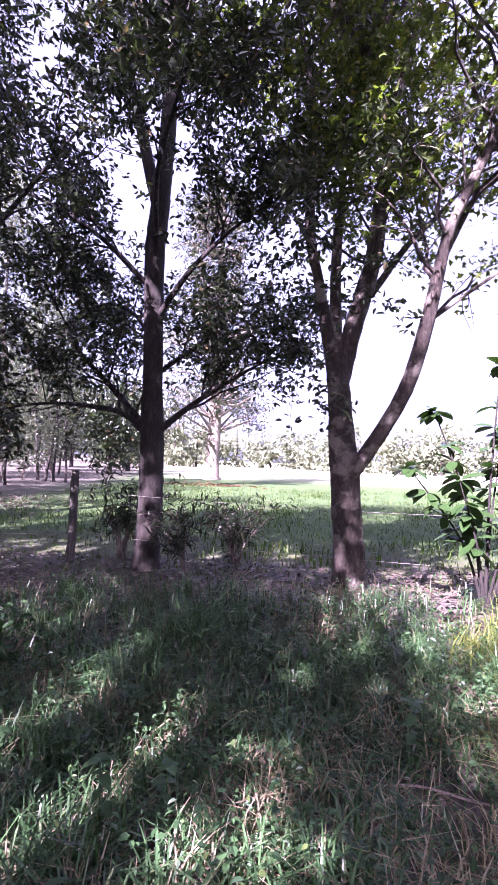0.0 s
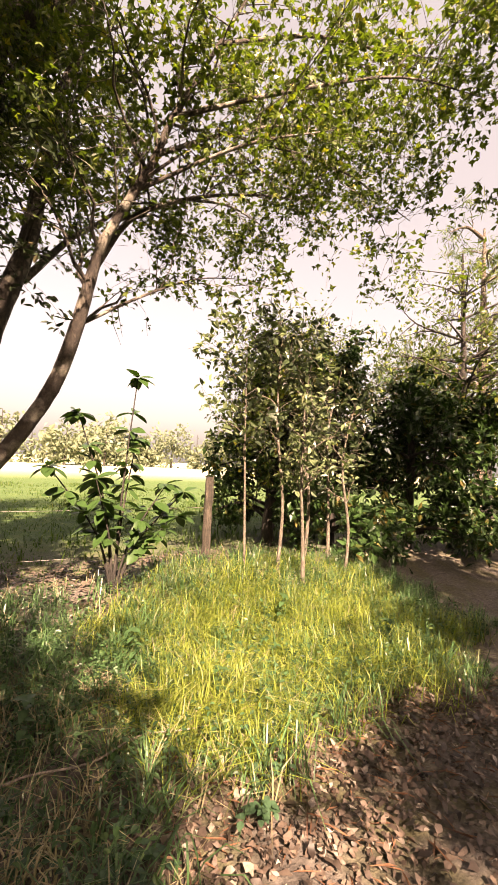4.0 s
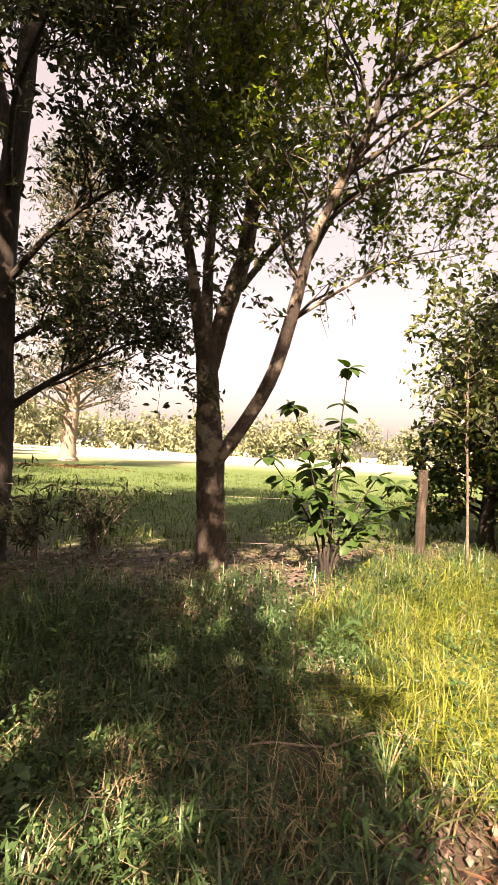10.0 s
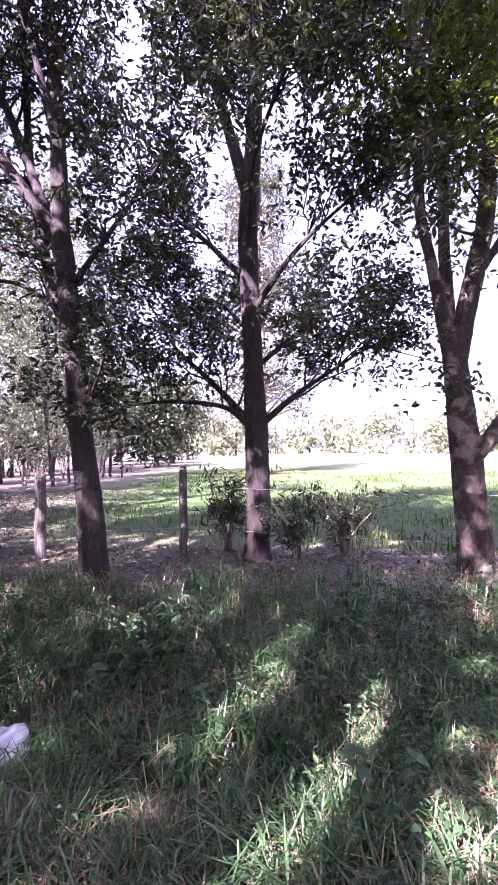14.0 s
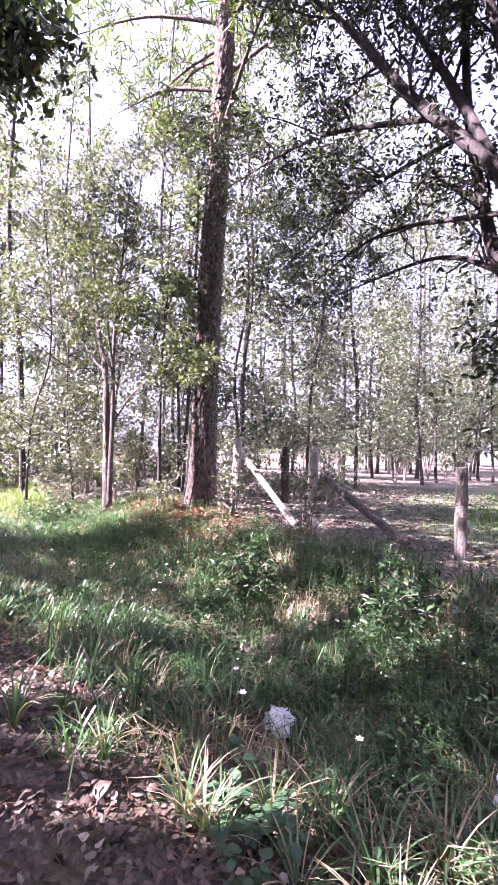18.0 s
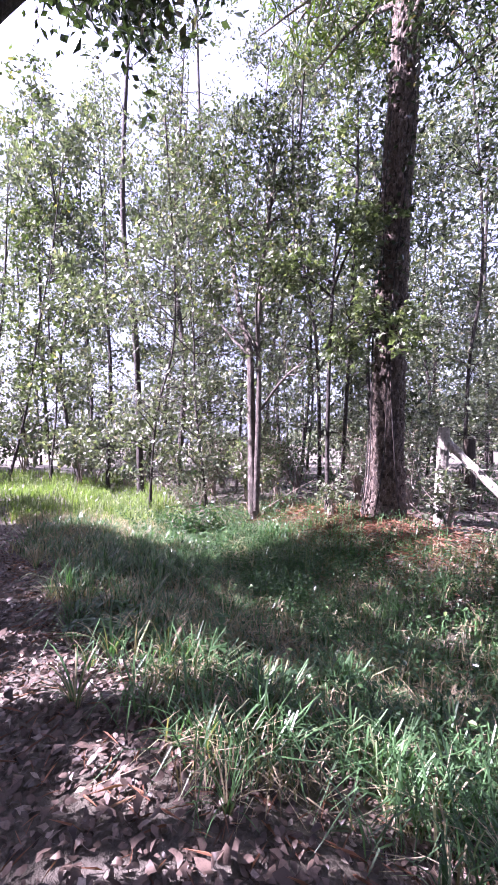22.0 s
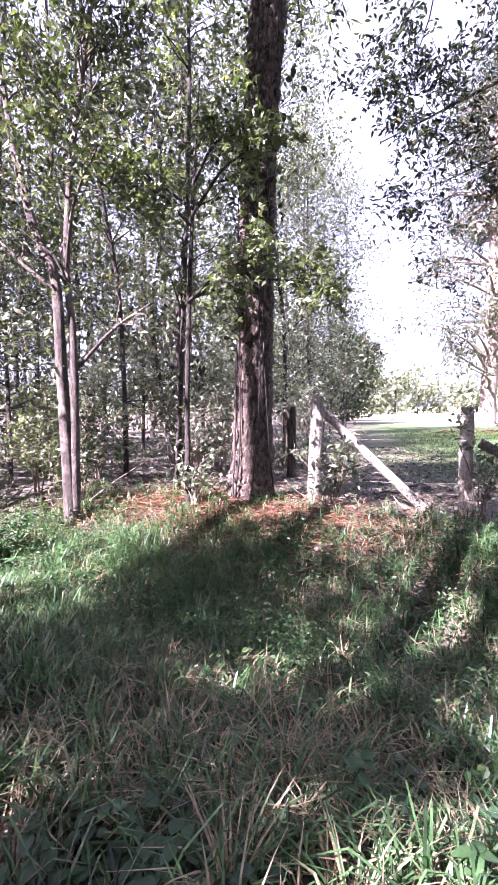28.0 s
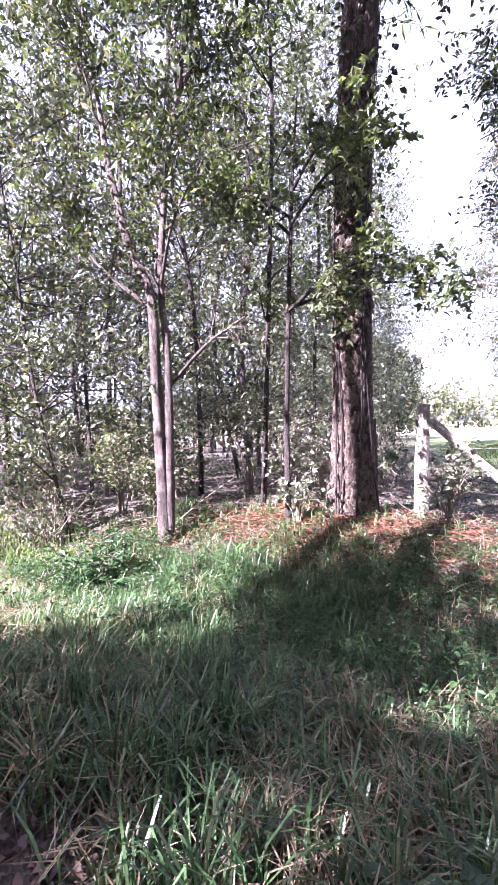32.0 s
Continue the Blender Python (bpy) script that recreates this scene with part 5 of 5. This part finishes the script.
stuff("lane_litter", mesh_from("litter", *curled(q, 0.06, g, 0.64), LITTER, True), "brown fallen leaves lying over the lane's bend", "leaf litter")
q = scatter(10500, -13, 5, 2.2, 4.7, g, lambda x, y: verge(x, y) * np.clip(1.5 * patchy(x, y, 1.5, 3.0) - 0.35, 0, 1) * np.where(x < -3.2, 1.0, 0.3) * np.where((x < -7.5) & (y > 3.8), 0.15, 1.0))
stuff("bank_herbs", mesh_from("herbs", *herbs(q, 0.2 + 0.2 * patchy(q[:, 0], q[:, 1], 1.1, 4.0), 0.034, g), WEED), "leafy green herbs crowding the shady ditch bank", "weeds")
q = scatter(9000, -11.5, 4.0, -0.8, 2.8, g, lambda x, y: np.clip(1.1 - np.abs(y - lane_edge(x)) / 1.1, 0.05, 1))
q[:, 2] += 0.012 + g.uniform(0, 0.03, len(q))
stuff("fallen_twigs", mesh_from("twigs", *leaves(q, 0.1, g, 0.0, 0.045, 0.0, flat=0.88, spread=0.6), STRAW), "broken twigs and needles scattered over the leaf litter", "twigs")
q = scatter(11000, -13, 4, 3.4, 6.5, g)
q[:, 2] += 0.01 + g.uniform(0, 0.03, len(q))
stuff("bank_litter", mesh_from("litter", *leaves(q, 0.06, g, 0.03, 0.7, 0.06, flat=0.9), LITTER), "scattered dead leaves along the fence bank", "leaf litter")
q = scatter(44000, -13.0, -6.5, 3.4, 6.0, g, lambda x, y: np.exp(-((x + 9.8) / 1.7) ** 2 - ((y - 4.35) / 0.6) ** 2))
q[:, 2] += 0.012 + g.uniform(0, 0.08, len(q))
stuff("pine_straw", mesh_from("straw", *leaves(q, 0.13, g, 0.0, 0.03, 0.0, flat=0.9), STRAW), "red-brown pine straw heaped round the pine", "pine straw")
q = scatter(3000, -12, 2, 28, 38, g, lambda x, y: np.exp(-((x + 5.3) / 2.9) ** 2 - ((y - 32.4) / 1.8) ** 2))
q[:, 2] += 0.06
stuff("pine_straw_bed", mesh_from("straw", *leaves(q, 0.5, g, 0.0, 0.12, 0.0, flat=0.95), STRAW), "red-brown fallen needles under the lone pasture tree", "pine straw")
q = scatter(8000, -20, -6, 6.0, 16, g, lambda x, y: np.where(x < -6.5 - (y - 8) * 0.25, 1.0, 0.3))
q[:, 2] += 0.015
stuff("wood_floor_litter", mesh_from("litter", *leaves(q, 0.1, g, 0.03, 0.7, 0.08, flat=0.85), LITTER), "dead leaves strewn on the wood's bare floor", "leaf litter")
q = tufts(900, 9, -20, -7, 6.0, 16, lambda x, y: 0.8 + 0 * x, 0.12)
stuff("wood_floor_grass", mesh_from("grass", *blades(q, 0.12, 0.012, g, 1.2), GRASS), "thin shady grass on the wood floor", "grass")


# ---- shrubs and small things ----
shrub("willowy_shrub", -0.95, 6.3, 0.95, 1.3, LEAF_OAK, "low bushy shrub with narrow leaves under the oak", 701, 12, 64, 0.1, 0.25)
shrub("willowy_shrub", -2.55, 6.45, 1.15, 1.2, LEAF_OAK, "upright shrub with long narrow leaves beside the oak trunk", 702, 12, 60, 0.13, 0.2)
shrub("willowy_shrub", -1.55, 5.75, 1.0, 0.8, LEAF_OAK, "shrub with long narrow leaves in front of the oak", 703, 8, 46, 0.13, 0.2)


def magnolia():
    """A young magnolia: bare stems with whorls of big glossy leaves."""
    x, y = 1.5, 4.7
    b = on(x, y, -0.03)
    g = np.random.default_rng(705)
    t = thing("young_magnolia", b, "young magnolia with whorls of large glossy dark leaves", "small tree")
    lv = []
    for top in ((0.12, 0.0, 2.35), (-0.45, 0.1, 1.9), (-0.75, -0.1, 1.35), (-0.35, -0.25, 1.25), (0.25, 0.2, 1.7), (0.5, -0.1, 1.2), (0.85, 0.1, 1.1), (0.6, -0.2, 0.85)):
        p = curve([(0, 0, 0), (top[0] * 0.3, top[1] * 0.3, top[2] * 0.5), top], 6)
        r = np.linspace(0.016, 0.005, len(p))
        part("stem", mesh_from("stem", *tube(p, r, 6), BARK_DARK, True), t)
        for s in np.linspace(0.52, 1.0, 6):
            c = p[int(s * (len(p) - 1))]
            for k in range(5 if s < 1 else 12):
                a = g.uniform(0, 6.28)
                L = g.uniform(0.14, 0.22)
                d = unit(np.array([np.cos(a), np.sin(a), g.uniform(-0.9, 0.5)]))
                sd = unit(np.cross(d, (0, 0, 1)) + g.normal(0, 0.25, 3))
                n = np.cross(sd, d)
                u = np.array([0, 0.12, 0.35, 0.6, 0.82, 1.0])
                wd = np.array([0.06, 0.3, 0.48, 0.5, 0.32, 0.02]) * L * 0.56
                mid = c + d * (u * L + 0.015)[:, None] - n * (u ** 2 * L * 0.16)[:, None]
                lv.append((np.vstack([mid - sd * wd[:, None] + n * wd[:, None] * 0.25, mid, mid + sd * wd[:, None] + n * wd[:, None] * 0.25]),
                           np.array([[j, j + 1, 7 + j, 6 + j] for j in range(5)] + [[6 + j, 7 + j, 13 + j, 12 + j] for j in range(5)])))
    for v, f in lv[:290]:
        part("leaf", mesh_from("leaf", v, f, LEAF_MAG, True), t)
    part("foliage", mesh_from("foliage", *join(lv[290:]), LEAF_MAG, True), t)["kind"] = "stuff"
    return t


magnolia()


def stick(name, pts, r, label, mat, seed):
    p = curve([on(*q) for q in pts], 6)
    p[:, 2] += r
    b = p[0].copy()
    ob = new(name, mesh_from(name, *tube(p - b, np.linspace(r, r * 0.5, len(p)), 7, 0.08, seed, True), mat, True))
    ob.location = b
    return tagged(ob, label, "stick")


stick("fallen_branch", ((0.12, 2.84, 0.06), (0.3, 2.8, 0.1), (0.6, 2.7, 0.11), (0.88, 2.7, 0.13), (1.12, 2.58, 0.13), (1.35, 2.54, 0.12)), 0.0075, "pale barkless branch lying in the grass", BARK_PALE, 1)


def bag(x, y, s, seed, label):
    """A crumpled plastic bag."""
    bm = bmesh.new()
    bmesh.ops.create_icosphere(bm, subdivisions=4, radius=1.0)
    for v in bm.verts:
        n = noise.noise(v.co * 1.6 + Vector((seed, 0, 0))) * 0.42 + noise.noise(v.co * 4.2 + Vector((0, seed, 0))) * 0.2
        ridge = abs(noise.noise(v.co * 6.5 + Vector((seed, seed, 0)))) * 0.26
        v.co *= 1 + n - ridge
        v.co.x *= s
        v.co.y *= s * 0.8
        v.co.z = v.co.z * s * 0.75 + s * 0.4
    me = bpy.data.meshes.new("bag")
    bm.to_mesh(me)
    bm.free()
    me.materials.append(PLASTIC)
    me.polygons.foreach_set("use_smooth", [True] * len(me.polygons))
    ob = new("plastic_bag", me)
    ob.location = on(x, y)
    tagged(ob, label, "bag", "litter in the ditch")


PLASTIC, pn_, pb_ = mat_new("white_plastic")
pb_.inputs["Base Color"].default_value = (0.72, 0.74, 0.78, 1)
pb_.inputs["Roughness"].default_value = 0.3
bag(-3.27, 2.9, 0.14, 3, "crumpled white plastic bag lying in ditch weeds")
bag(-4.49, 2.44, 0.11, 8, "small crumpled white plastic bag in ditch grass")


# ---- tall tufts, weeds and ferns ----
def tuft(seed, n=26, h=0.42, w=0.011, dry=0.25):
    """A clump of long arching blades, each a mesh of its own."""
    g = np.random.default_rng(seed)
    t = thing("grass_tuft", (0, 0, -50), "tuft of long arching grass blades", "grass tuft", "tall grass tufts")
    for i in range(n):
        a, L, lean = g.uniform(0, 6.28), h * g.uniform(0.6, 1.2), g.uniform(0.35, 1.35)
        s = np.linspace(0, 1, 6)
        r = 0.03 * g.random() + L * lean * 0.75 * s ** 1.6
        z = L * (s - 0.38 * lean * s ** 2.4)
        c = np.stack([np.cos(a) * r, np.sin(a) * r, z], -1)
        wd = w * g.uniform(0.7, 1.3) * np.array([0.7, 1, 1, 0.85, 0.55, 0.06])[:, None] * np.array([-np.sin(a), np.cos(a), 0])
        part("blade", mesh_from("blade", np.vstack([c - wd * 0.5, c + wd * 0.5]), [[j, 6 + j, 7 + j, 1 + j] for j in range(5)], DRY if g.random() < dry else GRASS, True), t)
    return t


TUFTS = [tuft(s, 22 + 4 * s, 0.3 + 0.04 * s, 0.0075 + 0.0008 * s, 0.15 + 0.12 * s) for s in range(4)]
g = np.random.default_rng(801)
placed = set()
for i in range(100):
    x = g.uniform(-12.5, 1.2)
    y = float(lane_edge(x)) + abs(g.normal(0, 0.9)) - 0.15
    if y > 4.4:
        continue
    m = pose(*on(x, y, -0.01), 0, 0, math.degrees(g.uniform(0, 6.28))) @ Matrix.Scale(1.0 if i % 3 else 0.8, 4)
    if i % 4 in placed:
        copy_thing(TUFTS[i % 4], m)
    else:
        TUFTS[i % 4].matrix_basis = m
        placed.add(i % 4)


def weed(seed, h, L, tiers):
    """An upright herb: a stem with pairs of pointed leaves."""
    g = np.random.default_rng(seed)
    t = thing("broadleaf_weed", (0, 0, -50), "upright green weed with broad pointed leaves", "weed", "broadleaf weeds")
    p = curve([(0, 0, 0), (0.02, 0.01, h * 0.5), (0.03, -0.02, h)], 5)
    part("stem", mesh_from("stem", *tube(p, np.linspace(0.004, 0.002, len(p)), 5), WEED, True), t)
    for i in range(tiers):
        z = h * (0.25 + 0.75 * i / (tiers - 1))
        for k in range(2 if i < tiers - 1 else 4):
            a = k * (3.14 if i < tiers - 1 else 1.57) + i * 1.57 + g.normal(0, 0.25)
            d = np.array([np.cos(a), np.sin(a), g.uniform(-0.25, 0.35)])
            s = np.array([-np.sin(a), np.cos(a), 0])
            l = L * g.uniform(0.75, 1.15)
            u = np.array([0, 0.1, 0.3, 0.55, 0.8, 1.0])
            wd = np.array([0.02, 0.2, 0.33, 0.29, 0.16, 0.01]) * l
            m = np.array([0.03, -0.01, z]) + d * (u * l)[:, None] - np.array([0, 0, 1]) * (u ** 2 * l * 0.25)[:, None]
            up = np.array([0, 0, 1]) * wd[:, None] * 0.3
            part("leaf", mesh_from("leaf", np.vstack([m - s * wd[:, None] + up, m, m + s * wd[:, None] + up]), np.array([[j, j + 1, 7 + j, 6 + j] for j in range(5)] + [[6 + j, 7 + j, 13 + j, 12 + j] for j in range(5)]), WEED, True), t)
    return t


WEEDS = [weed(s, 0.2 + 0.06 * s, 0.05 + 0.01 * s, 3 + s) for s in range(4)]
used = set()
spots = [(-1.15, 2.38, 3), (-0.95, 2.5, 2), (-7.2, 1.1, 1), (-7.6, 1.3, 2), (-6.9, 1.25, 0)] + [(g.uniform(-12, 4.5), g.uniform(2.3, 4.4), int(g.integers(0, 4))) for i in range(24)]
for x, y, k in spots:
    m = pose(*on(x, y, -0.01), math.degrees(g.normal(0, 0.1)), math.degrees(g.normal(0, 0.1)), math.degrees(g.uniform(0, 6.28)))
    if k in used:
        copy_thing(WEEDS[k], m)
    else:
        WEEDS[k].matrix_basis = m
        used.add(k)



# ferns and brambles
def leaf_shape(L, wide, droop, fold=0.25):
    """A pointed leaf along +x: a strip of vertices on each side of the midrib."""
    u = np.array([0, 0.15, 0.4, 0.65, 0.85, 1.0])
    w = np.array([0.03, 0.3, 0.5, 0.42, 0.24, 0.01]) * L * wide
    mid = np.stack([u * L, 0 * u, -droop * L * u ** 2], -1)
    off = np.stack([0 * u, w, fold * w], -1)
    v = np.vstack([mid - off * (1, 1, -1), mid, mid + off])
    return v, np.array([[j, j + 1, 7 + j, 6 + j] for j in range(5)] + [[6 + j, 7 + j, 13 + j, 12 + j] for j in range(5)])


def spin(v, a, tilt=0.0, at=(0, 0, 0)):
    """Turns points about y by tilt, then about z by a, and moves them."""
    c, s_, ct, st = math.cos(a), math.sin(a), math.cos(tilt), math.sin(tilt)
    x, y, z = v[:, 0] * ct - v[:, 2] * st, v[:, 1], v[:, 0] * st + v[:, 2] * ct
    return np.stack([x * c - y * s_, x * s_ + y * c, z], -1) + np.array(at)


def fern(x, y, fronds, L, seed):
    g = np.random.default_rng(seed)
    t = thing("fern", on(x, y, -0.02), "green fern with arching feathery fronds on the bank", "fern", "ferns")
    for k in range(fronds):
        a, l, rise = k * 6.283 / fronds + g.normal(0, 0.25), L * g.uniform(0.75, 1.15), g.uniform(0.7, 1.15)
        u = np.linspace(0, 1, 15)
        p = np.stack([l * u * 0.85, 0 * u, l * (rise * u - 0.75 * u ** 2)], -1)
        geo = [tube(p, np.linspace(0.003, 0.001, 15), 4)]
        for i in range(2, 15):
            w = 0.3 * l * math.sin(math.pi * (0.12 + 0.86 * u[i])) + 0.01
            for sd in (-1, 1):
                v, f = leaf_shape(w, 0.34, 0.25)
                geo.append((spin(v, sd * 1.2, g.normal(0, 0.1), p[i]), f))
        v, f = join(geo)
        part("frond", mesh_from("frond", spin(v, a), f, WEED, True), t)
    return t


def bramble(x, y, canes, spread, L, seed, label):
    """Low arching canes with pairs of broad leaves."""
    g = np.random.default_rng(seed)
    t = thing("bramble", on(x, y, -0.02), label, "bramble", "brambles")
    for k in range(canes):
        a, l = g.uniform(0, 6.283), spread * g.uniform(0.4, 1.1)
        u = np.linspace(0, 1, 9)
        p = spin(np.stack([l * u, 0.08 * l * np.sin(u * 5), 0.75 * l * u * (1.25 - u) + 0.1 * u], -1), a)
        part("cane", mesh_from("cane", *tube(p, np.linspace(0.0035, 0.0015, 9), 5), WEED, True), t)
        for i in range(2, 9):
            b0 = a + g.uniform(-1.8, 1.8)
            for da in (-0.9, 0.9):
                v, f = leaf_shape(L * g.uniform(0.8, 1.2), 0.8, 0.25)
                part("leaf", mesh_from("leaf", spin(v, b0 + da, g.uniform(-0.25, 0.35), p[i] + g.normal(0, 0.012, 3)), f, BRAMBLE, True), t)
    return t


BRAMBLE = leaf_mat("bramble_leaf", (0.016, 0.04, 0.022), (0.05, 0.1, 0.05), (0.12, 0.17, 0.07), 0.4, 0.25, 0.4, (0.9, 1.2, 0.5))
for i, (x, y, n, L) in enumerate(((-12.35, 2.8, 9, 0.5), (-11.75, 2.95, 8, 0.42), (-12.9, 2.6, 8, 0.45), (-11.3, 3.3, 7, 0.36))):
    fern(x, y, n, L, 840 + i)
for i, (x, y, n, sp, L) in enumerate(((-8.17, 0.68, 14, 0.36, 0.055), (-7.95, 0.85, 11, 0.32, 0.05), (-7.3, 1.55, 6, 0.28, 0.06), (-3.9, 1.75, 7, 0.3, 0.062), (-3.55, 1.5, 5, 0.22, 0.05), (-5.3, 1.75, 8, 0.32, 0.05), (-4.9, 2.0, 8, 0.34, 0.05),
                                       (-1.7, 1.9, 8, 0.26, 0.036), (-0.6, 1.95, 8, 0.26, 0.034), (-1.1, 1.75, 7, 0.24, 0.034), (0.5, 2.1, 7, 0.26, 0.036), (0.1, 2.35, 7, 0.26, 0.036), (1.2, 2.0, 6, 0.22, 0.04), (-2.5, 3.2, 9, 0.4, 0.045), (-1.6, 3.5, 8, 0.36, 0.04), (-3.3, 3.6, 9, 0.4, 0.045))):
    bramble(x, y, n, sp, L, 850 + i, "dark green bramble sprawling at the grass edge" if y < 2.2 else "bramble clump in the shady ditch")

# climbing vine on the pine
g = np.random.default_rng(811)
vb = on(-9.5, 4.66, 0.0)
vine = thing("climbing_vine", vb, "leafy vine climbing the pine trunk", "vine")
vl = []
for k, (a0, top) in enumerate(((-1.2, 7.5), (-2.0, 6.5), (-0.4, 7.2), (-1.7, 4.8))):
    z = np.linspace(0.15, top, 40)
    rr = np.interp(z, [0.15, 0.8, 1.3, 2.2, 4, 7.5], [0.4, 0.31, 0.285, 0.265, 0.25, 0.235])
    cx = np.interp(z, [0.3, 1.3, 3.93, 6.6, 9], [-9.75, -9.7, -9.61, -9.42, -9.3])
    a = a0 + 0.35 * np.sin(z * 0.9 + k)
    c = np.stack([cx + np.cos(a) * rr, 5.0 + np.sin(a) * rr, z], -1)
    part("stem", mesh_from("stem", *tube(c - np.array(vb), np.linspace(0.012, 0.005, 40), 5), BARK_DARK, True), vine)
    n = 100
    i = g.integers(18, 40, n)
    q = c[i] + np.stack([np.cos(a[i]), np.sin(a[i]), 0 * a[i]], -1) * g.uniform(0.02, 0.22, (n, 1)) + g.normal(0, 0.1, (n, 3))
    vl.append(q)
part("foliage", mesh_from("foliage", *leaves(np.concatenate(vl) - np.array(vb), 0.08, g, 0.5, 0.7), LEAF_OAK), vine)["kind"] = "stuff"


# ---- dead sticks, flowers and a fern-like bush by the pine ----
g = np.random.default_rng(821)
for i in range(20):
    x, y = (g.uniform(-13.4, -11.6), g.uniform(3.5, 4.4)) if i < 12 else (g.uniform(-9.2, -6.2), g.uniform(5.0, 5.8))
    a, L, tilt = g.uniform(0, 6.28), g.uniform(0.5, 1.3), g.uniform(0.05, 0.6)
    p = np.array(on(x, y, 0.01))
    d = np.array([np.cos(a) * np.cos(tilt), np.sin(a) * np.cos(tilt), np.sin(tilt)]) * L
    c = curve([p - p, d * 0.5 + g.normal(0, 0.04, 3), d], 5)
    c[:, 2] = np.maximum(c[:, 2], 0.0)
    ob = new("dead_stick", mesh_from("stick", *tube(c, np.linspace(0.012, 0.004, len(c)), 6, 0.08, i, True), BARK_PALE, True))
    ob.location = p
    tagged(ob, "pale dead stick leaning in the bank litter", "stick", "dead sticks")
shrub("low_bush", -11.9, 2.7, 0.5, 1.1, WEED, "low green bush with feathery leaves on the ditch bank", 831, 12, 56, 0.075, 0.4, fine=True)
shrub("low_bush", -6.0, 3.4, 0.45, 0.9, WEED, "low green bush with feathery leaves on the ditch bank", 832, 10, 48, 0.07, 0.4, fine=True)
shrub("low_bush", -2.6, 3.6, 0.4, 1.0, WEED, "dark low bush on the ditch bank", 833, 10, 48, 0.07, 0.45, fine=True)
shrub("low_bush", -4.6, 3.9, 0.45, 1.1, WEED, "dark low bush on the ditch bank", 834, 10, 48, 0.07, 0.45, fine=True)
shrub("vine_bush", -8.6, 5.0, 0.9, 0.9, LEAF_PALE, "straggling vine bush round the corner post", 835, 8, 40, 0.08, 0.5, fine=True)
shrub("vine_bush", -10.2, 4.35, 0.7, 0.7, LEAF_PALE, "straggling pale-leaved bush at the pine's foot", 836, 7, 36, 0.075, 0.5, fine=True)
shrub("vine_bush", -7.0, 5.2, 1.1, 0.8, LEAF_PALE, "straggling vine bush on the fence post", 837, 6, 32, 0.08, 0.45, fine=True)

for i, (x, y, h, w) in enumerate(((-11.0, 5.6, 1.5, 1.1), (-12.7, 4.9, 1.9, 1.2), (-13.3, 4.5, 1.4, 1.1), (-10.7, 6.5, 1.7, 1.2), (-12.2, 6.7, 2.2, 1.4), (-13.9, 5.3, 2.1, 1.3), (-14.7, 4.3, 1.8, 1.3), (-12.3, 4.2, 0.9, 0.9), (-15.8, 5.0, 2.3, 1.5), (-11.6, 7.6, 2.0, 1.5))):
    shrub("thicket_bush", x, y, h, w, (LEAF_PALE, LEAF_MID, LEAF_YOUNG)[i % 3], "leafy light green bush among the thin trunks", 860 + i, 8, 72, 0.07, 0.55, "bushes behind the saplings", spread=0.2, fine=True)

PETAL, _, petal_ = mat_new("white_petal")
petal_.inputs["Base Color"].default_value = (0.75, 0.75, 0.72, 1)
petal_.inputs["Roughness"].default_value = 0.6
for x, y, h in ((-4.2, 1.9, 0.42), (-4.6, 2.15, 0.38), (-6.1, 2.3, 0.4), (-6.6, 2.6, 0.36), (-3.7, 2.2, 0.36)):
    t = thing("white_wildflower", on(x, y, -0.01), "small white wildflower on a thin stem", "flower", "white wildflowers")
    c = curve([(0, 0, 0), (0.02, 0, h * 0.6), (0.0, 0.02, h)], 4)
    part("stem", mesh_from("stem", *tube(c, np.full(len(c), 0.002), 5), WEED, True), t)
    for k in range(6):
        a = k * 1.047 + g.normal(0, 0.1)
        d, s = np.array([np.cos(a), np.sin(a), 0.25]), np.array([-np.sin(a), np.cos(a), 0])
        o = c[-1]
        v = np.array([o, o + d * 0.012 - s * 0.007, o + d * 0.024, o + d * 0.012 + s * 0.007])
        part("petal", mesh_from("petal", v, [[0, 1, 2, 3]], PETAL), t)
